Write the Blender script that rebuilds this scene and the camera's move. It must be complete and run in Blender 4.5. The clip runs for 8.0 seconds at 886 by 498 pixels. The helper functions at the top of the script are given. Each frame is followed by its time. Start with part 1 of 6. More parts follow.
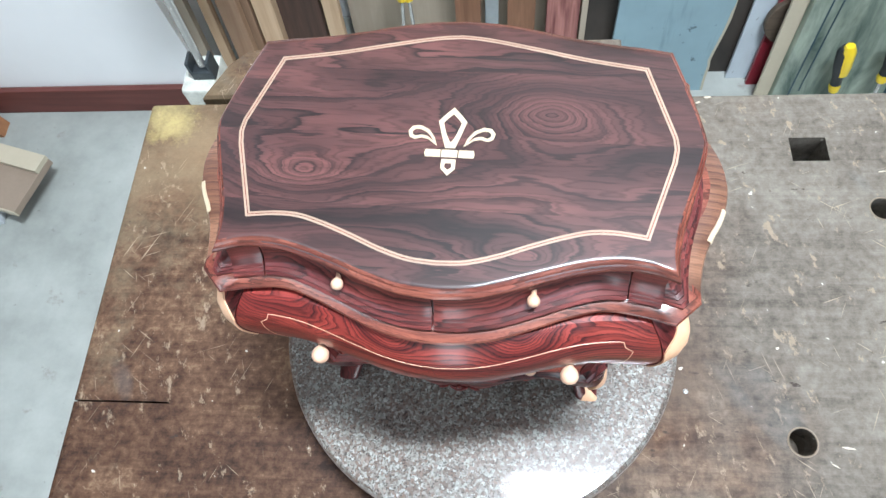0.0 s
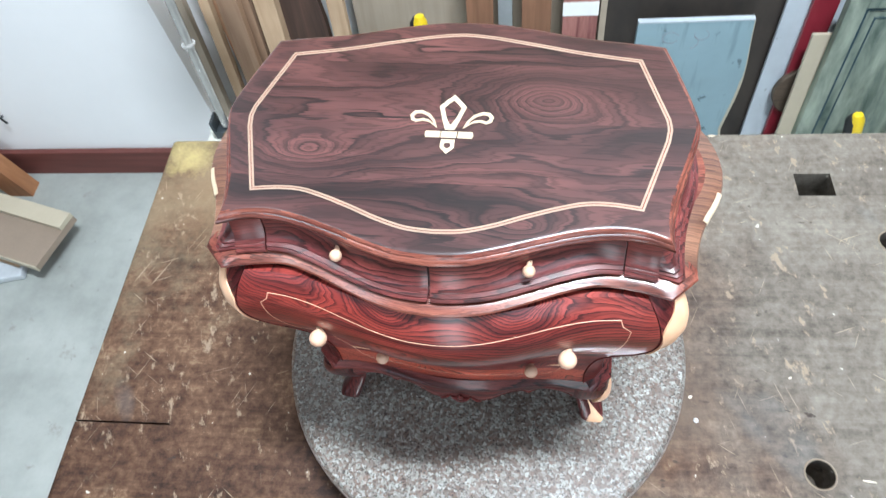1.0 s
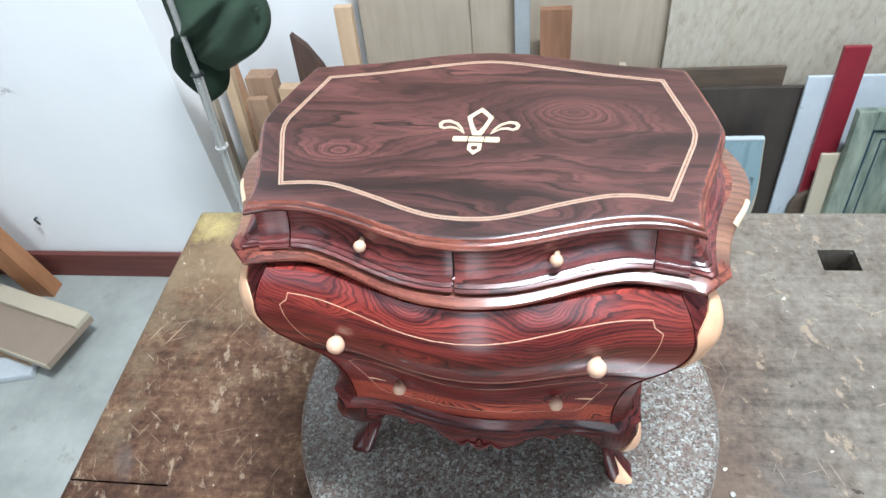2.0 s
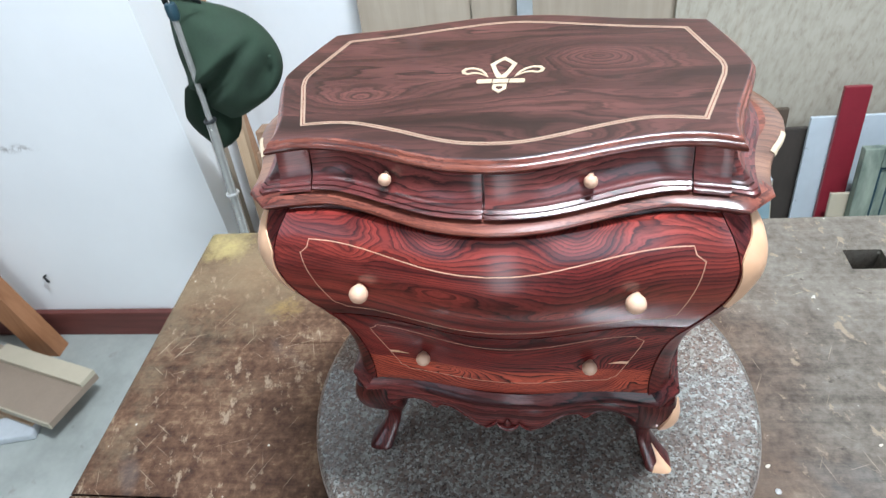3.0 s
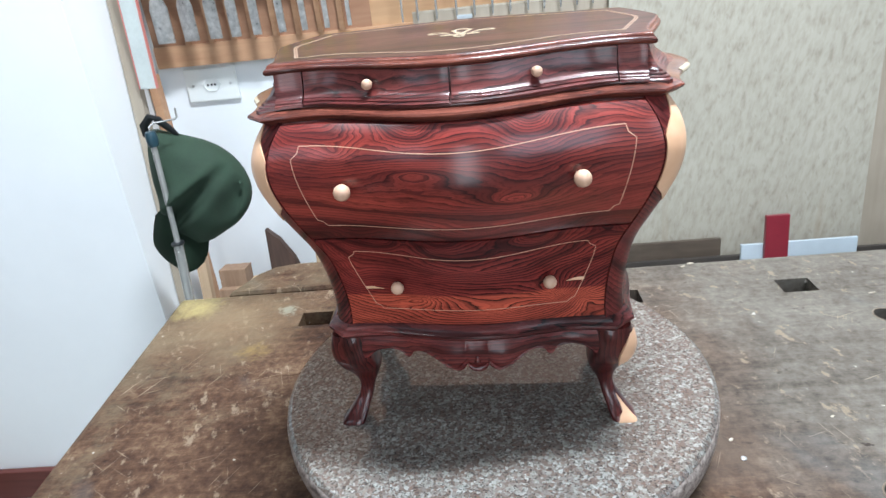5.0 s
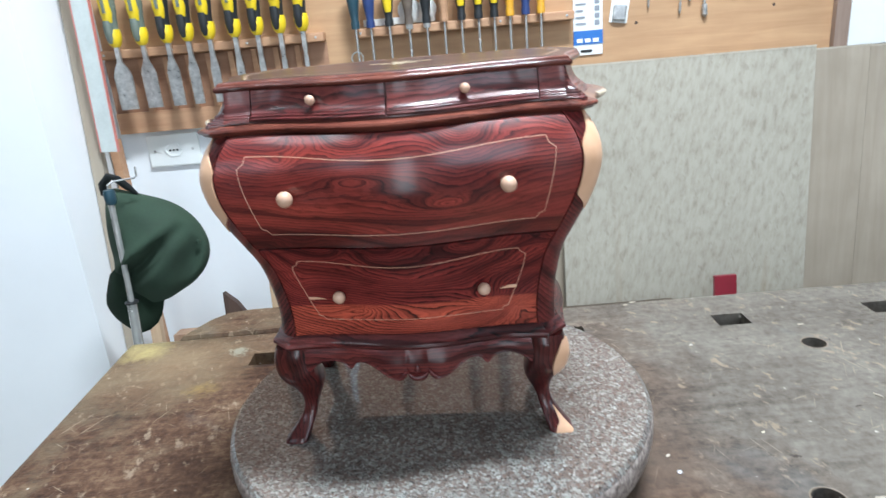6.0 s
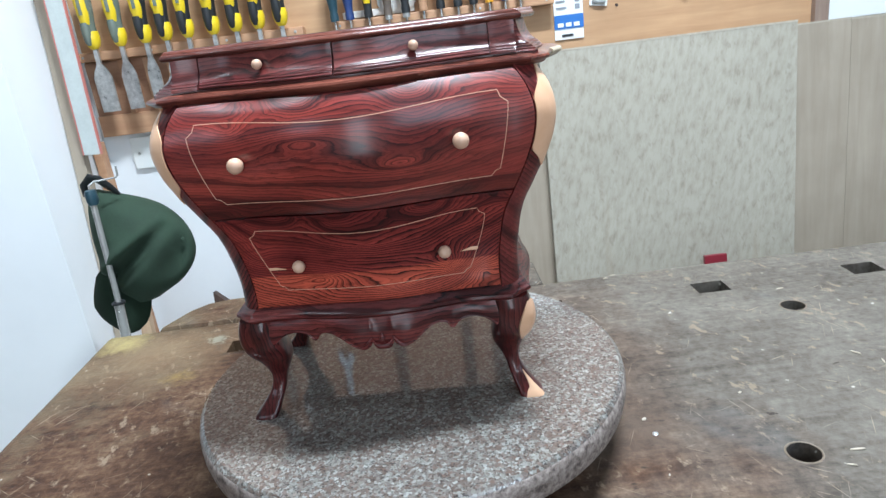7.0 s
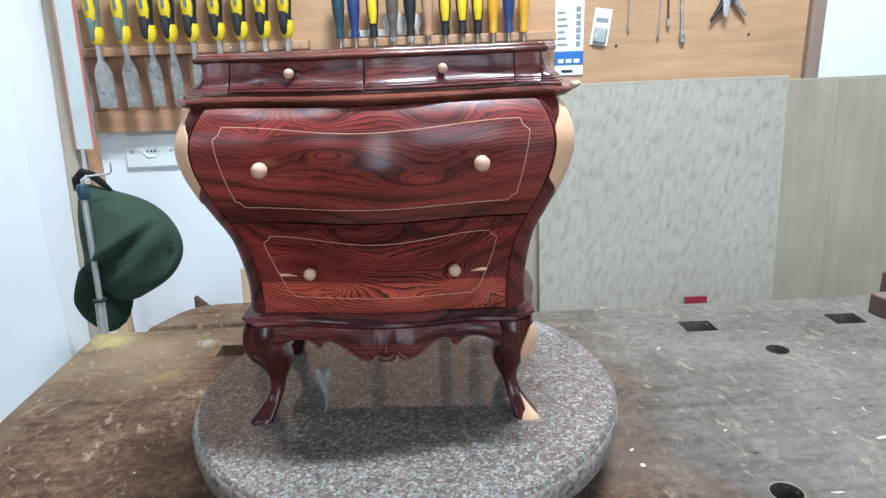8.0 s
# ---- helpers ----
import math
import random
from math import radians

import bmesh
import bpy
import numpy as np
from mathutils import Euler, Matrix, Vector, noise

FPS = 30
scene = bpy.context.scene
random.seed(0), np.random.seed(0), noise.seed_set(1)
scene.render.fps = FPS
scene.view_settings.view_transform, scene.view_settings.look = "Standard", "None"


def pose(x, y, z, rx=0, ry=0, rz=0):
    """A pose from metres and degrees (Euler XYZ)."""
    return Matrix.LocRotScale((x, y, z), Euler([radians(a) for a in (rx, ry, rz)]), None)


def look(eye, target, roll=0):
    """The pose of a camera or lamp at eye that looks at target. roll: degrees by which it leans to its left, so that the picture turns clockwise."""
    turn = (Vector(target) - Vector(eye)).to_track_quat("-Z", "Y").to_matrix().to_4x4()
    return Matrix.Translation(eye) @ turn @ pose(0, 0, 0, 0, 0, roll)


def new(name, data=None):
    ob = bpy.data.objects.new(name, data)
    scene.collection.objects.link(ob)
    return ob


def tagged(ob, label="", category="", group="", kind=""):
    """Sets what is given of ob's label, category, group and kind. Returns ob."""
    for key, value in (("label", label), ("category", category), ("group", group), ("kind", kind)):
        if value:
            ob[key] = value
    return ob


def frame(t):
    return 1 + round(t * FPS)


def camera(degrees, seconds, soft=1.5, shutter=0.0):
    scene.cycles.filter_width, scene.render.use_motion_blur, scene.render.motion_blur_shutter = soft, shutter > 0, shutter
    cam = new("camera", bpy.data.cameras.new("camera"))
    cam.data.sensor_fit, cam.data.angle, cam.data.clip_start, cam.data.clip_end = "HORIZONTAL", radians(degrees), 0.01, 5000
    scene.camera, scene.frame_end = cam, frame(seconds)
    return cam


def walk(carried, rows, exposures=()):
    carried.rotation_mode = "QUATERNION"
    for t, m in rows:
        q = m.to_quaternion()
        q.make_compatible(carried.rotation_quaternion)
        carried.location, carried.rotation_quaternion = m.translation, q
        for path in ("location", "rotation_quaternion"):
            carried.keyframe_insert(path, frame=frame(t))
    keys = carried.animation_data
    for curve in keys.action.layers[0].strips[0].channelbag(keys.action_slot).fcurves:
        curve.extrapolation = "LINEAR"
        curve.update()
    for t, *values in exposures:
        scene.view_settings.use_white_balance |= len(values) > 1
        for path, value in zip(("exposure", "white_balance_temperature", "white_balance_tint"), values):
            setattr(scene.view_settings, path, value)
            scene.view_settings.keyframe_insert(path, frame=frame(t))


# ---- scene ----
cam = camera(68.2, 8.0, 1.4, 0.5)
PATH = [
    (0, (0.0194, -0.1369, 1.307), (-0.1625, 0.6749, -0.512), -11.3),
    (0.5, (0.0242, -0.1523, 1.297), (-0.1906, 0.7383, -0.481), -12.2),
    (1, (0.0267, -0.1716, 1.292), (-0.205, 0.8488, -0.413), -10.5),
    (1.5, (0.0253, -0.1895, 1.281), (-0.2399, 0.9909, -0.312), -9.6),
    (1.7, (0.0246, -0.1985, 1.273), (-0.2489, 1.0558, -0.261), -8.6),
    (3, (0.0135, -0.2377, 1.22), (-0.2831, 1.2451, -0.09), -8.8),
    (3.5, (0.0097, -0.2595, 1.2), (-0.2583, 1.3304, 0.016), -8.3),
    (4, (0.0086, -0.2865, 1.177), (-0.2275, 1.3661, 0.075), -8.8),
    (4.5, (0.0033, -0.3152, 1.163), (-0.1474, 1.4401, 0.216), -6.3),
    (4.7, (0.004, -0.3202, 1.154), (-0.1514, 1.4524, 0.24), -6.6),
    (5.8, (0.0124, -0.353, 1.125), (-0.0249, 1.5307, 0.451), -4.7),
    (6, (0.0162, -0.3563, 1.119), (0.0035, 1.5345, 0.467), -5.0),
    (6.5, (0.028, -0.3592, 1.103), (0.0239, 1.5269, 0.437), -7.6),
    (7, (0.033, -0.3586, 1.1), (0.0262, 1.5297, 0.442), -7.2),
    (7.5, (0.0215, -0.3648, 1.101), (0.0694, 1.5434, 0.505), -3.4),
    (8, (0.0174, -0.3654, 1.101), (0.0783, 1.5427, 0.506), -2.2),
]
LIGHTEN = [(0, 0.05, 6400, 10), (1.5, 0.10, 6400, 10), (3, -0.11, 6350, 10), (4.5, -0.06, 6350, 10), (6, -0.15, 6250, 9), (8, -0.22, 6080, 8)]
walk(cam, [(t, look(eye, target, roll)) for t, eye, target, roll in PATH], LIGHTEN)

# ---------------------------------------------------------------- light
world = bpy.data.worlds.new("world")
scene.world = world
world.use_nodes = True
wn = world.node_tree
sky = wn.nodes.new("ShaderNodeTexSky")
sky.sky_type = 'NISHITA'
sky.sun_disc = False
sky.sun_elevation = radians(40)
sky.sun_rotation = radians(150)
wn.links.new(sky.outputs[0], wn.nodes["Background"].inputs[0])
wn.nodes["Background"].inputs[1].default_value = 0.12


def area(name, eye, target, sx, sy, power, colour):
    d = bpy.data.lights.new(name, 'AREA')
    d.shape, d.size, d.size_y, d.energy, d.color = 'RECTANGLE', sx, sy, power, colour
    ob = new(name, d)
    ob.matrix_world = look(eye, target)
    return ob


# daylight through the doorway and the windows behind the camera, and the two lamps overhead
area("doorway_daylight", (-0.12, -1.68, 1.15), (-0.12, 0, 1.15), 0.28, 1.8, 12.0, (0.82, 0.92, 1.0))
area("east_window_daylight", (2.98, -0.85, 1.75), (0, -0.5, 0.95), 1.45, 1.0, 3, (0.80, 0.91, 1.0))
area("ceiling_lamp", (0.35, 0.0, 2.735), (0.35, 0.001, 0), 0.57, 0.11, 104, (0.84, 0.92, 1.0))
area("ceiling_lamp", (-1.05, -0.25, 2.735), (-1.05, -0.249, 0), 0.66, 0.11, 7, (0.84, 0.92, 1.0))
area("high_window_daylight", (-1.4, -1.69, 2.0), (-0.8, 0.6, 0.9), 1.0, 0.8, 6.5, (0.72, 0.87, 1.0))
area("front_window_daylight", (1.30, -1.69, 1.98), (1.30, 0, 1.98), 1.4, 1.28, 22, (0.69, 0.83, 1.0))

# ---------------------------------------------------------------- materials


class Nodes:
    def __init__(self, name, rough=0.5, metal=0.0, coat=0.0):
        self.mat = bpy.data.materials.new(name)
        self.mat.use_nodes = True
        self.t = self.mat.node_tree
        self.b = self.t.nodes["Principled BSDF"]
        self.b.inputs["Roughness"].default_value = rough
        self.b.inputs["Metallic"].default_value = metal
        self.b.inputs["Coat Weight"].default_value = coat
        self.b.inputs["Coat Roughness"].default_value = 0.17
        self.b.inputs["Coat IOR"].default_value = 1.58

    def n(self, kind, **sets):
        node = self.t.nodes.new(kind)
        for k, v in sets.items():
            node.inputs[k.replace("_", " ")].default_value = v
        return node

    def l(self, a, b):
        self.t.links.new(a, b)

    def coords(self, scale=(1, 1, 1), turn=(0, 0, 0), vary=0.0):
        tc = self.t.nodes.new("ShaderNodeTexCoord")
        mp = self.n("ShaderNodeMapping")
        mp.vector_type = 'TEXTURE'
        mp.inputs["Scale"].default_value = [1.0 / a for a in scale]
        mp.inputs["Rotation"].default_value = [radians(a) for a in turn]
        if vary:
            oi = self.t.nodes.new("ShaderNodeObjectInfo")
            mu = self.t.nodes.new("ShaderNodeVectorMath")
            mu.operation = 'MULTIPLY_ADD'
            cx = self.t.nodes.new("ShaderNodeCombineXYZ")
            for i in range(3):
                self.l(oi.outputs["Random"], cx.inputs[i])
            mu.inputs[1].default_value = (vary * 1.3, vary, vary * 0.7)
            self.l(cx.outputs[0], mu.inputs[0])
            self.l(tc.outputs["Object"], mu.inputs[2])
            self.l(mu.outputs[0], mp.inputs["Vector"])
        else:
            self.l(tc.outputs["Object"], mp.inputs["Vector"])
        return mp.outputs[0]

    def noise(self, vec, scale, detail=4.0, rough=0.55, distort=0.0):
        nd = self.n("ShaderNodeTexNoise", Scale=scale, Detail=detail, Roughness=rough, Distortion=distort)
        self.l(vec, nd.inputs["Vector"])
        return nd.outputs["Fac"]

    def ramp(self, fac, stops, mode='LINEAR'):
        r = self.t.nodes.new("ShaderNodeValToRGB")
        r.color_ramp.interpolation = mode
        e = r.color_ramp.elements
        while len(e) < len(stops):
            e.new(0.5)
        for el, (p, c) in zip(e, stops):
            el.position = p
            el.color = (*c, 1) if len(c) == 3 else c
        self.l(fac, r.inputs[0])
        return r.outputs[0]

    def mix(self, fac, a, b, how='MIX'):
        m = self.t.nodes.new("ShaderNodeMix")
        m.data_type, m.blend_type = 'RGBA', how
        for val, sock in ((fac, m.inputs[0]), (a, m.inputs[6]), (b, m.inputs[7])):
            if isinstance(val, (int, float)):
                sock.default_value = val
            elif isinstance(val, tuple):
                sock.default_value = (*val, 1)
            else:
                self.l(val, sock)
        return m.outputs[2]

    def math(self, op, a, b=0.5):
        m = self.t.nodes.new("ShaderNodeMath")
        m.operation = op
        for val, sock in ((a, m.inputs[0]), (b, m.inputs[1])):
            if isinstance(val, (int, float)):
                sock.default_value = val
            else:
                self.l(val, sock)
        return m.outputs[0]

    def colour(self, out):
        if isinstance(out, tuple):
            self.b.inputs["Base Color"].default_value = (*out, 1)
        else:
            self.l(out, self.b.inputs["Base Color"])
        return self

    def rough(self, fac, lo, hi):
        m = self.n("ShaderNodeMapRange")
        m.inputs[3].default_value, m.inputs[4].default_value = lo, hi
        self.l(fac, m.inputs[0])
        self.l(m.outputs[0], self.b.inputs["Roughness"])
        return self

    def bump(self, fac, strength, dist=0.001):
        bp = self.n("ShaderNodeBump", Strength=strength, Distance=dist)
        self.l(fac, bp.inputs["Height"])
        self.l(bp.outputs[0], self.b.inputs["Normal"])
        return self


def rosewood(name, dark, mid, light, freq=220.0, swirl=5.0, stretch=(9, 30, 34), axis=2, bow=0.0, lean=0.0, vary=0.6, rough=0.28, coat=0.5, knots=(), fans=(), strips=0.0, tones=None, contrast=1.0, gloss=0.3, polish=0.14):
    """Figured rosewood: growth rings across one axis that wander, bow, fan out along an edge and part round knots, with dark bands and pores."""
    m = Nodes(name, rough, 0, coat)
    m.b.inputs["Coat Roughness"].default_value = polish
    tc = m.t.nodes.new("ShaderNodeTexCoord")
    sep = m.t.nodes.new("ShaderNodeSeparateXYZ")
    m.l(tc.outputs["Object"], sep.inputs[0])
    x, w = sep.outputs[0], sep.outputs[axis]
    v = m.coords(stretch, vary=vary)
    board = None
    if strips:
        board = m.math('FLOOR', m.math('DIVIDE', m.math('ADD', sep.outputs[1], 0.0295), strips))
        off = m.t.nodes.new("ShaderNodeCombineXYZ")
        m.l(m.math('MULTIPLY', board, 3.7), off.inputs[0])
        m.l(m.math('MULTIPLY', board, 2.3), off.inputs[2])
        ad = m.t.nodes.new("ShaderNodeVectorMath")
        m.l(v, ad.inputs[0])
        m.l(off.outputs[0], ad.inputs[1])
        v = ad.outputs[0]
    if bow:
        w = m.math('SUBTRACT', w, m.math('MULTIPLY', m.math('MULTIPLY', x, x), bow))
    if lean:
        w = m.math('ADD', w, m.math('MULTIPLY', m.math('ABSOLUTE', x, 0.0), lean))
    wander = m.math('ADD', m.noise(v, 1.0, 1.5, 0.45), m.math('MULTIPLY', m.noise(v, 3.1, 2.5, 0.55), 0.38))
    s = m.math('ADD', m.math('MULTIPLY', w, freq), m.math('MULTIPLY', wander, swirl))
    eye = None
    for kx, kw, rx, rw, amp in knots:
        dx = m.math('DIVIDE', m.math('SUBTRACT', x, kx), rx)
        dw = m.math('DIVIDE', m.math('SUBTRACT', sep.outputs[axis], kw), rw)
        dd = m.math('ADD', m.math('MULTIPLY', dx, dx), m.math('MULTIPLY', dw, dw))
        fall = m.math('DIVIDE', amp, m.math('ADD', 1.0, m.math('POWER', dd, 0.8)))
        s = m.math('ADD', s, fall)
        core = m.math('DIVIDE', 0.6, m.math('ADD', 1.0, m.math('MULTIPLY', dd, m.math('MULTIPLY', dd, 0.8))))
        eye = core if eye is None else m.math('MAXIMUM', eye, core)
    for amp, period, at, edge, decay in fans:
        wave = m.math('COSINE', m.math('ADD', m.math('MULTIPLY', m.math('SUBTRACT', x, at), 2 * math.pi / period), m.math('MULTIPLY', m.noise(v, 2.2, 2.0), 4.0)))
        fade = m.math('EXPONENT', m.math('DIVIDE', m.math('SUBTRACT', sep.outputs[axis], edge), decay))
        s = m.math('ADD', s, m.math('MULTIPLY', m.math('MULTIPLY', wave, fade), amp))
    fine = m.noise(m.coords((stretch[0] * 2.5, stretch[1] * 16, stretch[2] * 16) if axis else (stretch[0] * 16, stretch[1] * 8, stretch[2] * 3), vary=vary), 1.0, 5.0, 0.65)
    s = m.math('ADD', s, m.math('MULTIPLY', fine, 0.85))
    line = m.ramp(m.math('FRACT', s), [(0.0, (0.1, 0.1, 0.1)), (0.10, (0, 0, 0)), (0.40, (0.12, 0.12, 0.12)), (0.72, (0.5, 0.5, 0.5)), (0.90, (1, 1, 1)), (0.965, (0.9, 0.9, 0.9)), (1.0, (0.1, 0.1, 0.1))])
    band = m.ramp(m.math('FRACT', m.math('ADD', m.math('MULTIPLY', s, 0.17), m.math('MULTIPLY', fine, 0.10))), [(0.0, (1, 1, 1)), (0.12, (0.8, 0.8, 0.8)), (0.34, (0.12, 0.12, 0.12)), (0.70, (0, 0, 0)), (0.92, (0.5, 0.5, 0.5)), (1.0, (1, 1, 1))])
    slow = m.noise(v, 0.55, 2.0, 0.5)
    show = m.ramp(slow, [(0.34, (0.22, 0.22, 0.22)), (0.60, (1, 1, 1))])
    c = m.mix(m.ramp(m.noise(v, 1.7, 3.0, 0.5), [(0.34, (0, 0, 0)), (0.66, (1, 1, 1))]), mid, light)
    if eye is not None:
        c = m.mix(eye, c, tuple(1.3 * q for q in light))
    dk = tuple(0.62 * p + 0.38 * q for p, q in zip(dark, mid))
    c = m.mix(m.math('MULTIPLY', m.math('MULTIPLY', band, m.ramp(m.noise(v, 0.9, 1.0), [(0.36, (0.15, 0.15, 0.15)), (0.62, (1, 1, 1))])), 0.92 * contrast), c, dk)
    c = m.mix(m.math('MULTIPLY', m.math('MULTIPLY', line, show), 0.86 * contrast), c, dark)
    hair = m.ramp(m.math('FRACT', m.math('ADD', m.math('MULTIPLY', s, 2.6), m.math('MULTIPLY', fine, 0.8))), [(0.0, (0.55, 0.52, 0.52)), (0.25, (1, 1, 1)), (0.8, (1.10, 1.1, 1.1)), (1.0, (0.6, 0.57, 0.57))])
    c = m.mix(min(1.0, 0.75 * contrast), c, hair, 'MULTIPLY')
    if board:
        c = m.mix(1.0, c, m.ramp(m.math('FRACT', m.math('MULTIPLY', m.math('ADD', board, 7.0), 0.377)), [(0.0, (0.80, 0.76, 0.78)), (1.0, (1.22, 1.16, 1.14))]), 'MULTIPLY')
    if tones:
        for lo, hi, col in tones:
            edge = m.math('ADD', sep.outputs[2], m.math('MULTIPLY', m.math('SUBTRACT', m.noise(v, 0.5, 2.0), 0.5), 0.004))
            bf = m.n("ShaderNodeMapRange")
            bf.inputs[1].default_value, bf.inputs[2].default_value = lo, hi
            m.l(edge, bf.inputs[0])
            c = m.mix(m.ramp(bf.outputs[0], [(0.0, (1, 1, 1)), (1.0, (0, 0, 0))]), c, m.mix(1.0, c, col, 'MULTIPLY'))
    pore = m.ramp(fine, [(0.30, (0.42, 0.40, 0.40)), (0.47, (1, 1, 1))])
    c = m.mix(0.8, c, pore, 'MULTIPLY')
    m.colour(c)
    m.rough(fine, rough - 0.05, rough + 0.10)
    m.bump(fine, 0.08, 0.0002)
    m.b.inputs["Specular IOR Level"].default_value = gloss
    return m.mat


ROSE_DRAWER = rosewood("rosewood_red", (0.010, 0.0028, 0.0040), (0.168, 0.0205, 0.018), (0.315, 0.047, 0.033), 540, 8.5, (7, 22, 30), bow=0.6, contrast=1.02, coat=0.66, rough=0.40, polish=0.235, gloss=0.12,
    knots=((0.023, 0.1415, 0.012, 0.0036, 7.5), (-0.018, 0.1560, 0.019, 0.0046, -6.5), (0.010, 0.1255, 0.020, 0.0050, 6.0), (-0.052, 0.1635, 0.012, 0.0065, 6.0), (-0.045, 0.1400, 0.022, 0.0036, 3.0)),
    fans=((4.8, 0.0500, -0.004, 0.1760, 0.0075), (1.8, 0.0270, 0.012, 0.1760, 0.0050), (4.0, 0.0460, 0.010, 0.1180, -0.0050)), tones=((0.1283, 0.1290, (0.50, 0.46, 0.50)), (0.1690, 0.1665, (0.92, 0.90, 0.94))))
ROSE_LOWER = rosewood("rosewood_lower", (0.0045, 0.0015, 0.0022), (0.130, 0.016, 0.016), (0.240, 0.034, 0.027), 560, 9.0, (9, 22, 28), bow=3.4, contrast=1.16, coat=0.28, rough=0.38, polish=0.18, gloss=0.10, tones=((0.0862, 0.0870, (2.2, 2.8, 1.9)),),
    knots=((0.0367, 0.0865, 0.0085, 0.0060, 9.0), (-0.026, 0.0840, 0.012, 0.0040, -7.0), (0.010, 0.0780, 0.016, 0.0030, 5.0), (0.054, 0.0780, 0.008, 0.0060, -6.0), (0.0, 0.1020, 0.020, 0.0050, 4.0), (-0.055, 0.1000, 0.008, 0.008, 5.0)),
    fans=((4.8, 0.0420, 0.006, 0.1210, 0.0065), (2.0, 0.0230, 0.015, 0.1210, 0.0045)))
ROSE_LID = rosewood("rosewood_lid", (0.006, 0.0030, 0.0034), (0.031, 0.0118, 0.0120), (0.094, 0.037, 0.033), 78, 7.5, (7, 22, 22), axis=1, rough=0.40, coat=0.32, strips=0.0305, contrast=1.28, gloss=0.32, polish=0.15, knots=((0.037, 0.013, 0.016, 0.0085, -8.0), (-0.054, -0.016, 0.020, 0.0090, 7.0), (0.030, -0.046, 0.020, 0.007, 5.0), (-0.004, 0.004, 0.030, 0.006, 3.0)))
ROSE_DARK = rosewood("rosewood_dark", (0.007, 0.0026, 0.003), (0.102, 0.020, 0.020), (0.19, 0.043, 0.036), 420, 7.0, (12, 30, 40), coat=0.58, rough=0.36, polish=0.26, gloss=0.15)
ROSE_MOULD = rosewood("rosewood_moulding", (0.011, 0.0036, 0.003), (0.120, 0.030, 0.022), (0.22, 0.068, 0.044), 520, 6.0, (14, 60, 90), coat=0.45, rough=0.30, polish=0.21, gloss=0.15)
ROSE_EDGE = rosewood("rosewood_end_band", (0.030, 0.013, 0.009), (0.125, 0.054, 0.034), (0.21, 0.105, 0.064), 300, 2.0, (12, 40, 12), axis=1, coat=0.35, rough=0.30)
ROSE_BASE = rosewood("rosewood_base", (0.006, 0.002, 0.0025), (0.120, 0.021, 0.021), (0.225, 0.047, 0.040), 430, 8.0, (10, 40, 40), coat=0.36, rough=0.36, polish=0.22, contrast=1.25, gloss=0.12)
ROSE_LEG = rosewood("rosewood_leg", (0.004, 0.0016, 0.002), (0.060, 0.0105, 0.0105), (0.120, 0.023, 0.020), 420, 6.0, (60, 60, 16), axis=0, coat=0.45, rough=0.28, polish=0.15, contrast=1.15, gloss=0.15)
ROSE_BAND = rosewood("rosewood_crossband", (0.0035, 0.0012, 0.0016), (0.115, 0.018, 0.018), (0.20, 0.036, 0.031), 330, 1.5, (30, 30, 30), axis=2, lean=1.15, coat=0.2, rough=0.38, contrast=1.3, gloss=0.12)


def pale_wood(name, a, b, rough=0.45):
    m = Nodes(name, rough, 0, 0.1)
    v = m.coords((30, 120, 60), vary=0.5)
    g = m.noise(v, 1.0, 4.0)
    m.colour(m.ramp(g, [(0.3, a), (0.7, b)]))
    m.bump(g, 0.08, 0.0003)
    return m.mat


PALE = pale_wood("pale_maple", (0.62, 0.36, 0.21), (0.71, 0.44, 0.28))
KNOB = pale_wood("boxwood_knob", (0.51, 0.30, 0.20), (0.62, 0.41, 0.29), 0.42)
CREAM = pale_wood("cream_bone_wood", (0.37, 0.295, 0.20), (0.45, 0.375, 0.27))
INLAY = pale_wood("inlay_stringing", (0.50, 0.24, 0.15), (0.58, 0.31, 0.21))
BORDER = pale_wood("inlay_border", (0.235, 0.158, 0.112), (0.29, 0.206, 0.15))


